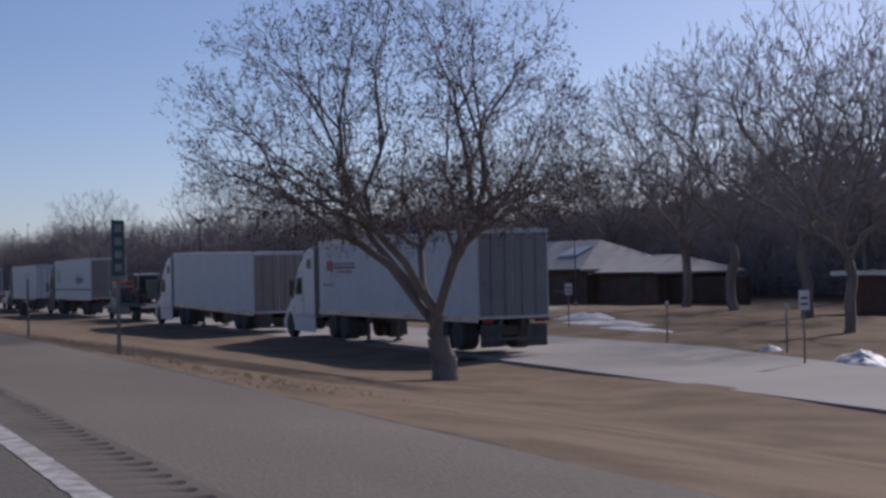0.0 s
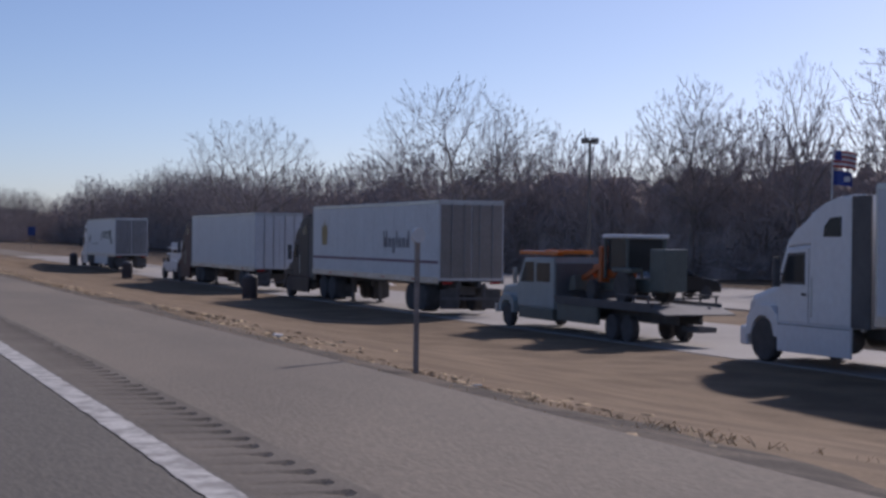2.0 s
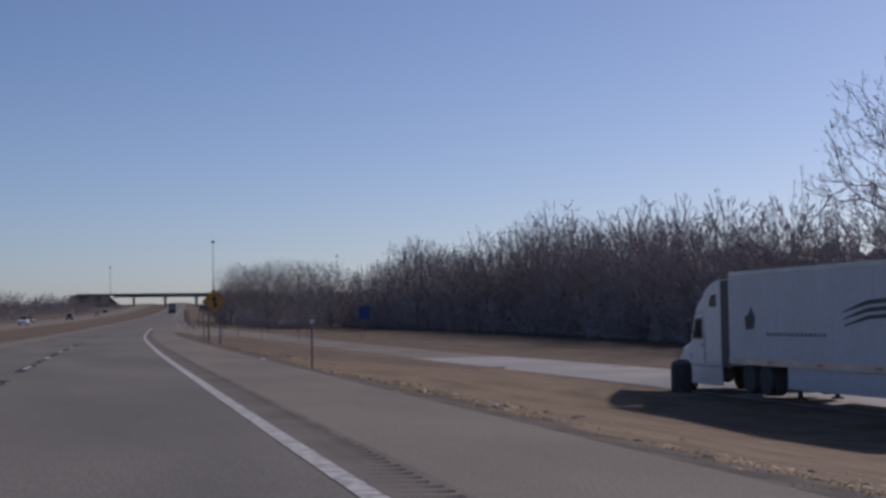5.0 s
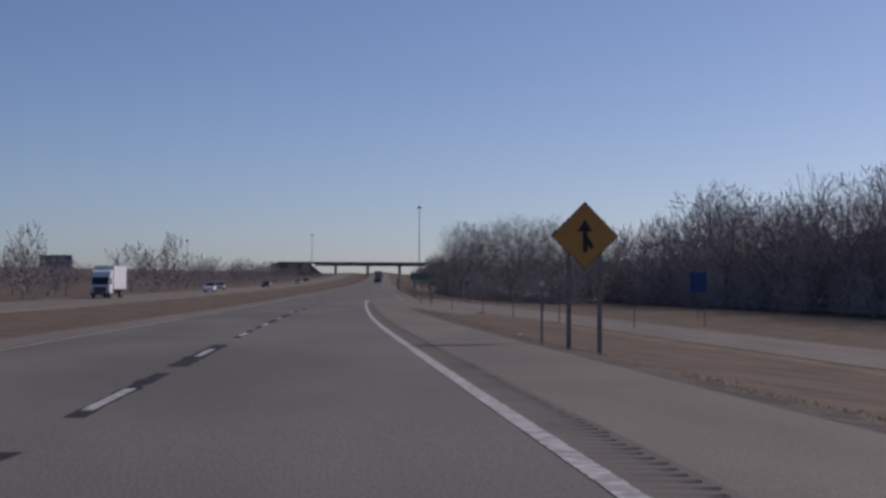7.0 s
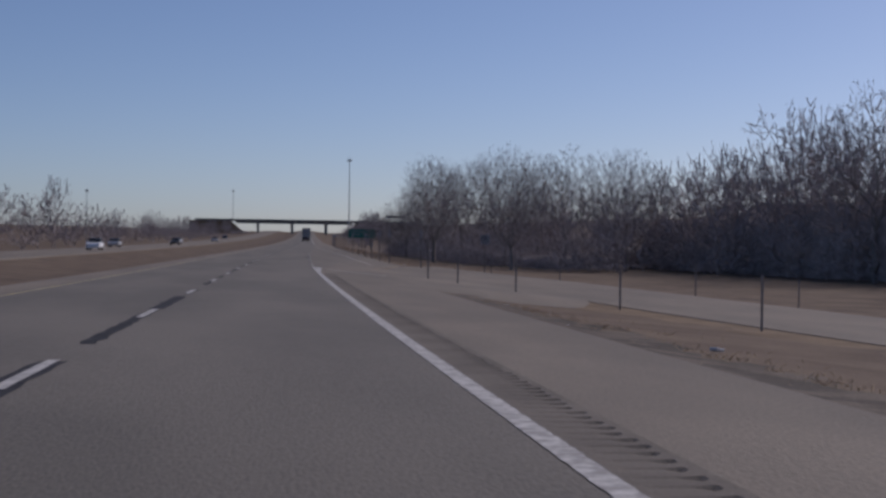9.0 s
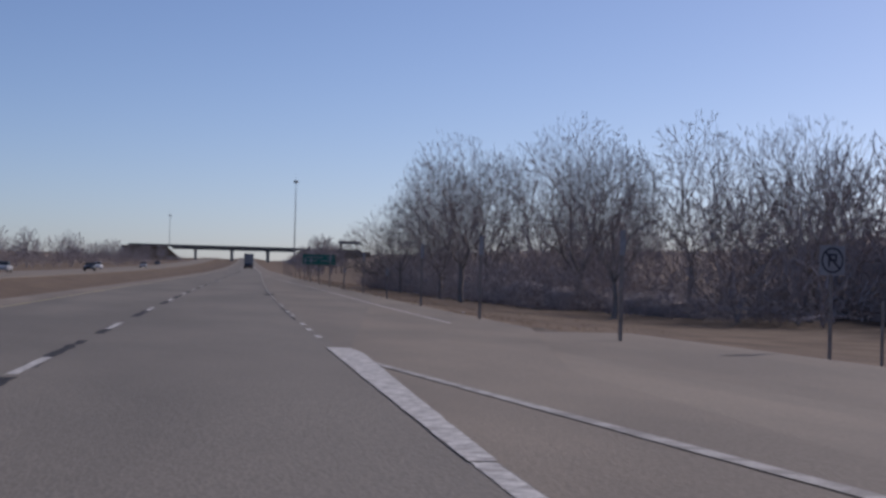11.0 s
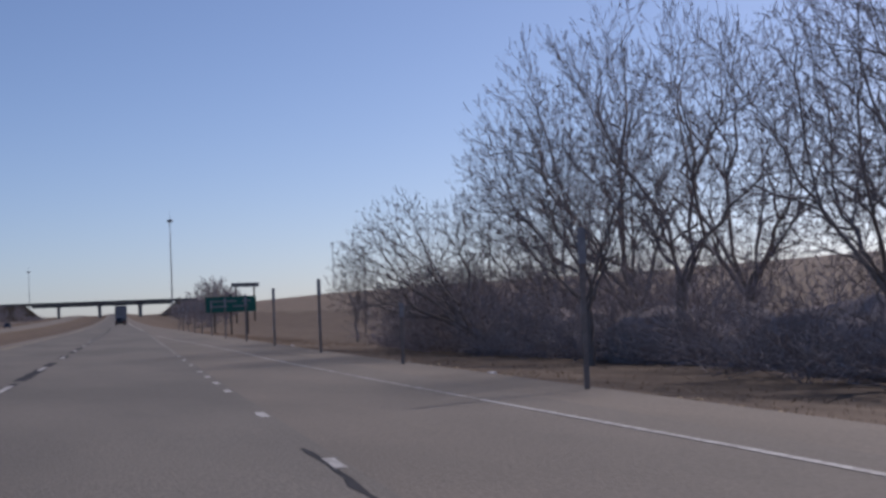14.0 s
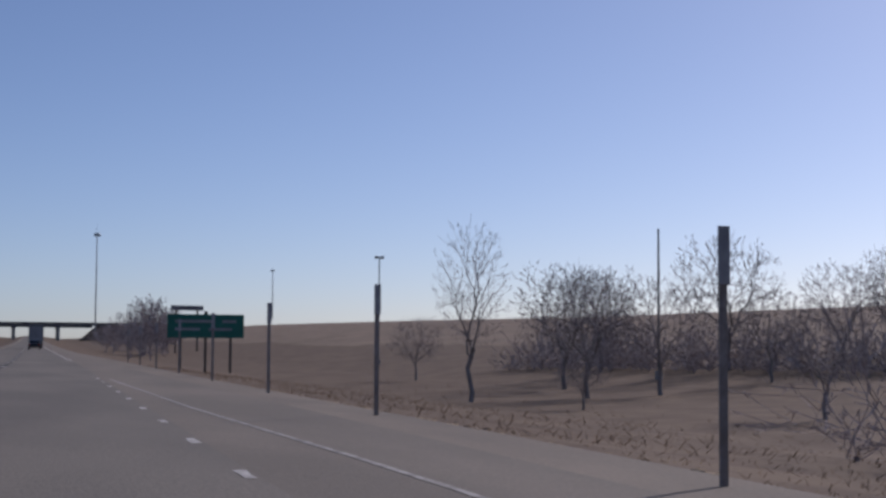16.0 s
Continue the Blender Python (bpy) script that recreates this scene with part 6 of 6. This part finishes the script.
def flag_pole():
    t = thing("flag_pole", "tall pale flagpole behind the parked lorries", "flagpole", "")
    t.matrix_basis = put(None, 53.2, 129.4)
    part("pole", rod((0, 0, -0.3), (0, 0, 8.6), 0.07, 0.04, 10), M_ALU, t)
    part("finial", revolve([(0.02, 8.6), (0.07, 8.66), (0.07, 8.74), (0.02, 8.8)], False, 10), M_GOLD, t)
    f = thing("striped_flag", "red and white striped flag with a blue corner", "flag", "flags")
    f.matrix_basis = put(None, 53.27, 129.4, -20) @ Matrix.Translation((0, 0, 7.42))
    for k in range(7):
        z0, z1 = k * 1.0 / 7, (k + 1) * 1.0 / 7
        vv, qq = cloth(1.4, z1 - z0, 14, 1)
        vv = np.array(vv)
        vv[:, 2] += z0
        part("stripe", mesh_np("stripe", vv, qq, M_RED if k % 2 == 0 else M_SIGNWHITE), None, f)
    vv, qq = cloth(0.6, 0.55, 6, 4)
    vv = np.array(vv)
    vv[:, 1] -= 0.012
    vv[:, 2] += 0.45
    part("corner", mesh_np("corner", vv, qq, M_BLUE), None, f)
    g = thing("blue_flag", "dark blue flag with a pale emblem on a pole", "flag", "flags")
    g.matrix_basis = put(None, 53.27, 129.4, -20) @ Matrix.Translation((0, 0, 6.38))
    vv, qq = cloth(1.15, 0.85)
    part("field", mesh_np("field", vv, qq, M_BLUE), None, g)
    part("emblem", box(0.62, 0.98, -0.10, 0.10, 0.2, 0.50, 0.02), M_SIGNWHITE, g)


flag_pole()


def lamp_post(label, h, head=0.7, group="lot lamps"):
    t = thing("lamp_post", label, "lamp post", group)
    part("pole", rod((0, 0, -0.3), (0, 0, h), 0.08, 0.055, 10), M_FRAME, t)
    part("base", rod((0, 0, -0.3), (0, 0, 0.5), 0.22, 0.22, 12), M_CONCRETE, t)
    for x in (-1, 1) if head else ():
        hd = part("lamp_head", box(0.12 * x, (0.12 + head) * x, -0.2, 0.2, h - 0.12, h + 0.12, 0.03), M_FRAME, t)
        part("lens", box(0.2 * x, (0.05 + head) * x, -0.15, 0.15, h - 0.135, h - 0.12), M_REFLECT, hd)
    return t


l0 = lamp_post("dark twin-headed lamp post in the car park", 7.25, 0.22)
l0.matrix_basis = put(None, 28.97, 113.3)
copy_thing(l0, put(None, 54, 98, 20, 0.7))
l1 = lamp_post("slim dark lamp post in open grass", 10.4, 0.30, "field lamps")
l1.matrix_basis = put(None, 30.05, 602.6)
lamp_post("bare dark pole standing among small trees", 8.4, 0.0, "").matrix_basis = put(None, 31.35, 536.5, 10)


def mast(label, h):
    t = thing("high_mast", label, "lamp mast", "high masts")
    part("pole", rod((0, 0, -1), (0, 0, h), 0.30, 0.14, 12), M_STEEL, t)
    part("ring", revolve([(0.9, h - 0.6), (1.0, h - 0.5), (1.0, h - 0.3), (0.9, h - 0.2)], False, 16), M_STEEL, t)
    for k in range(6):
        a = math.pi * k / 3
        part("floodlight", box(0.9 * math.cos(a) - 0.25, 0.9 * math.cos(a) + 0.25, 0.9 * math.sin(a) - 0.25, 0.9 * math.sin(a) + 0.25, h - 1.1, h - 0.6, 0.05), M_STEEL, t)
    part("spike", rod((0, 0, h), (0, 0, h + 3.2), 0.05, 0.02, 6), M_STEEL, t)
    return t


m0 = mast("tall grey steel light mast near a bridge", 34.0)
m0.matrix_basis = pose(68.6, 986.5, 8.0)
copy_thing(m0, pose(C(690) - 62, 690, 0.0) @ Matrix.Diagonal((0.5, 0.5, 0.44, 1)))
copy_thing(m0, pose(C(1500) - 62, 1500, 12) @ Matrix.Diagonal((1, 1, 0.95, 1)))
copy_thing(m0, pose(161.0, 1130.0, 18.0) @ Matrix.Diagonal((0.9, 0.9, 0.62, 1)))


def bridge():
    t = thing("overpass", "dark steel girder overpass with concrete piers", "bridge", "")
    y = 1325
    z = 15.6
    t.matrix_basis = pose(0, y, 0)
    part("deck", box(-6, 145, -6, 6, z + 1.3, z + 1.8), M_CONCRETE, t)
    for yy in (-5.4, -1.8, 1.8, 5.4):
        part("girder", box(22, 102, yy - 0.25, yy + 0.25, z, z + 1.3), M_BRIDGE, t)
    part("parapet", box(-6, 145, -6.2, -5.9, z + 1.8, z + 2.7), M_BRIDGE, t)
    part("parapet", box(-6, 145, 5.9, 6.2, z + 1.8, z + 2.7), M_BRIDGE, t)
    for x in (37, 60.5, 84):
        p = part("pier", box(x - 0.7, x + 0.7, -5, 5, 4, z - 0.8), M_CONCRETE, t)
        part("pier_cap", box(x - 1.0, x + 1.0, -6, 6, z - 0.8, z), M_CONCRETE, p)
    for x0, x1, s in ((-10, 24, 1), (100, 150, -1)):
        a, b = (x1, x1 - 12) if s > 0 else (x0, x0 + 12)
        part("embankment", prism_xz([(a + 8 * s, 5), (b + 6 * s, z + 1.3), (x0 if s > 0 else x1, z + 1.3), (x0 if s > 0 else x1, 5)], -14, 10), M_GRASS, t)


bridge()


def billboard(u, y, w, h, z):
    t = thing("billboard", "weathered dark billboard beyond the opposite carriageway", "billboard", "")
    t.matrix_basis = put(None, u, y, 10)
    part("panel", box(-w / 2, w / 2, -0.1, 0.1, z, z + h, 0.03), M_BILL, t)
    for x in (-w / 3, w / 3):
        part("post", box(x - 0.15, x + 0.15, 0.1, 0.4, -0.5, z + h * 0.8), M_WOODPOST, t)
    return t


billboard(-92, 640, 9, 3.6, 4.5)
narrow = billboard(28.2, 775, 7.0, 1.00, 8.6)
tagged(narrow, "narrow dark board on posts above bare trees")


# ------------------------------------------------------------------ snow, litter
def mound(label, u, y, rx, ry, h, seed, dz=None):
    r = random.Random(seed)
    v, q = [], []
    rings, seg = 7, 22
    x, yy, z = on_ground(u, y) if dz is None else W(u, y, dz)
    for i in range(rings + 1):
        f = i / rings
        for k in range(seg):
            a = 2 * math.pi * k / seg
            w = 1 + 0.35 * noise2(math.cos(a) * 1.3 + seed, math.sin(a) * 1.3, 1.0, seed)
            hh = h * (1 - f**2) * (1 + 0.6 * noise2(f * 3 * math.cos(a), f * 3 * math.sin(a), 1.2, seed + 5.0)) - 0.03 * f
            v.append((rx * w * f * math.cos(a), ry * w * f * math.sin(a), hh))
    for i in range(rings):
        for k in range(seg):
            q.append((i * seg + k, i * seg + (k + 1) % seg, (i + 1) * seg + (k + 1) % seg, (i + 1) * seg + k))
    ob = tagged(new("snow_mound", mesh_np("snow_mound", v, q, M_SNOW, True)), label, "snow", "snow mounds")
    ob.matrix_basis = pose(x, yy, z, 0, 0, r.uniform(-15, 15))


S = "dirty melting snow mound at the edge of concrete"
for k, (u, y, rx, ry, h) in enumerate(((26.6, 30.6, 0.9, 0.7, 0.30), (25.6, 29.2, 0.7, 0.6, 0.22), (28.3, 37.3, 0.5, 0.35, 0.16), (36.5, 62, 1.2, 4.5, 0.16), (39.5, 70, 1.6, 2.0, 0.32), (34, 56, 0.8, 3.5, 0.10),
                                       (42.2, 207, 1.6, 1.6, 0.35), (44.2, 204.6, 1.9, 1.5, 0.5), (47.5, 204.8, 2.0, 1.4, 0.42), (49.4, 205, 1.6, 1.4, 0.36), (31, 110, 0.8, 4.0, 0.14), (32, 133, 0.9, 3.5, 0.18), (31, 147, 0.7, 2.5, 0.14), (29.8, 98, 0.5, 2.5, 0.10), (31, 158, 0.8, 3.0, 0.2))):
    mound(S, u, y, rx, ry, h, 3.1 * k + 1)
r_ = random.Random(21)
for k in range(26):
    y = r_.choice((r_.uniform(25, 200), r_.uniform(240, 300), r_.uniform(360, 470)))
    u = edge(y) + r_.uniform(0.1, 2.2)
    s = r_.uniform(0.03, 0.09)
    ob = part("litter", box(-s, s, -s * 0.7, s * 0.7, 0, s * 0.5, s * 0.15), M_SIGNWHITE)
    tagged(ob, "scrap of pale litter in roadside grass", "litter", "litter scraps")
    x, yy, z = on_ground(u, y)
    ob.matrix_basis = pose(x, yy, z, r_.uniform(-10, 10), r_.uniform(-10, 10), r_.uniform(0, 180))
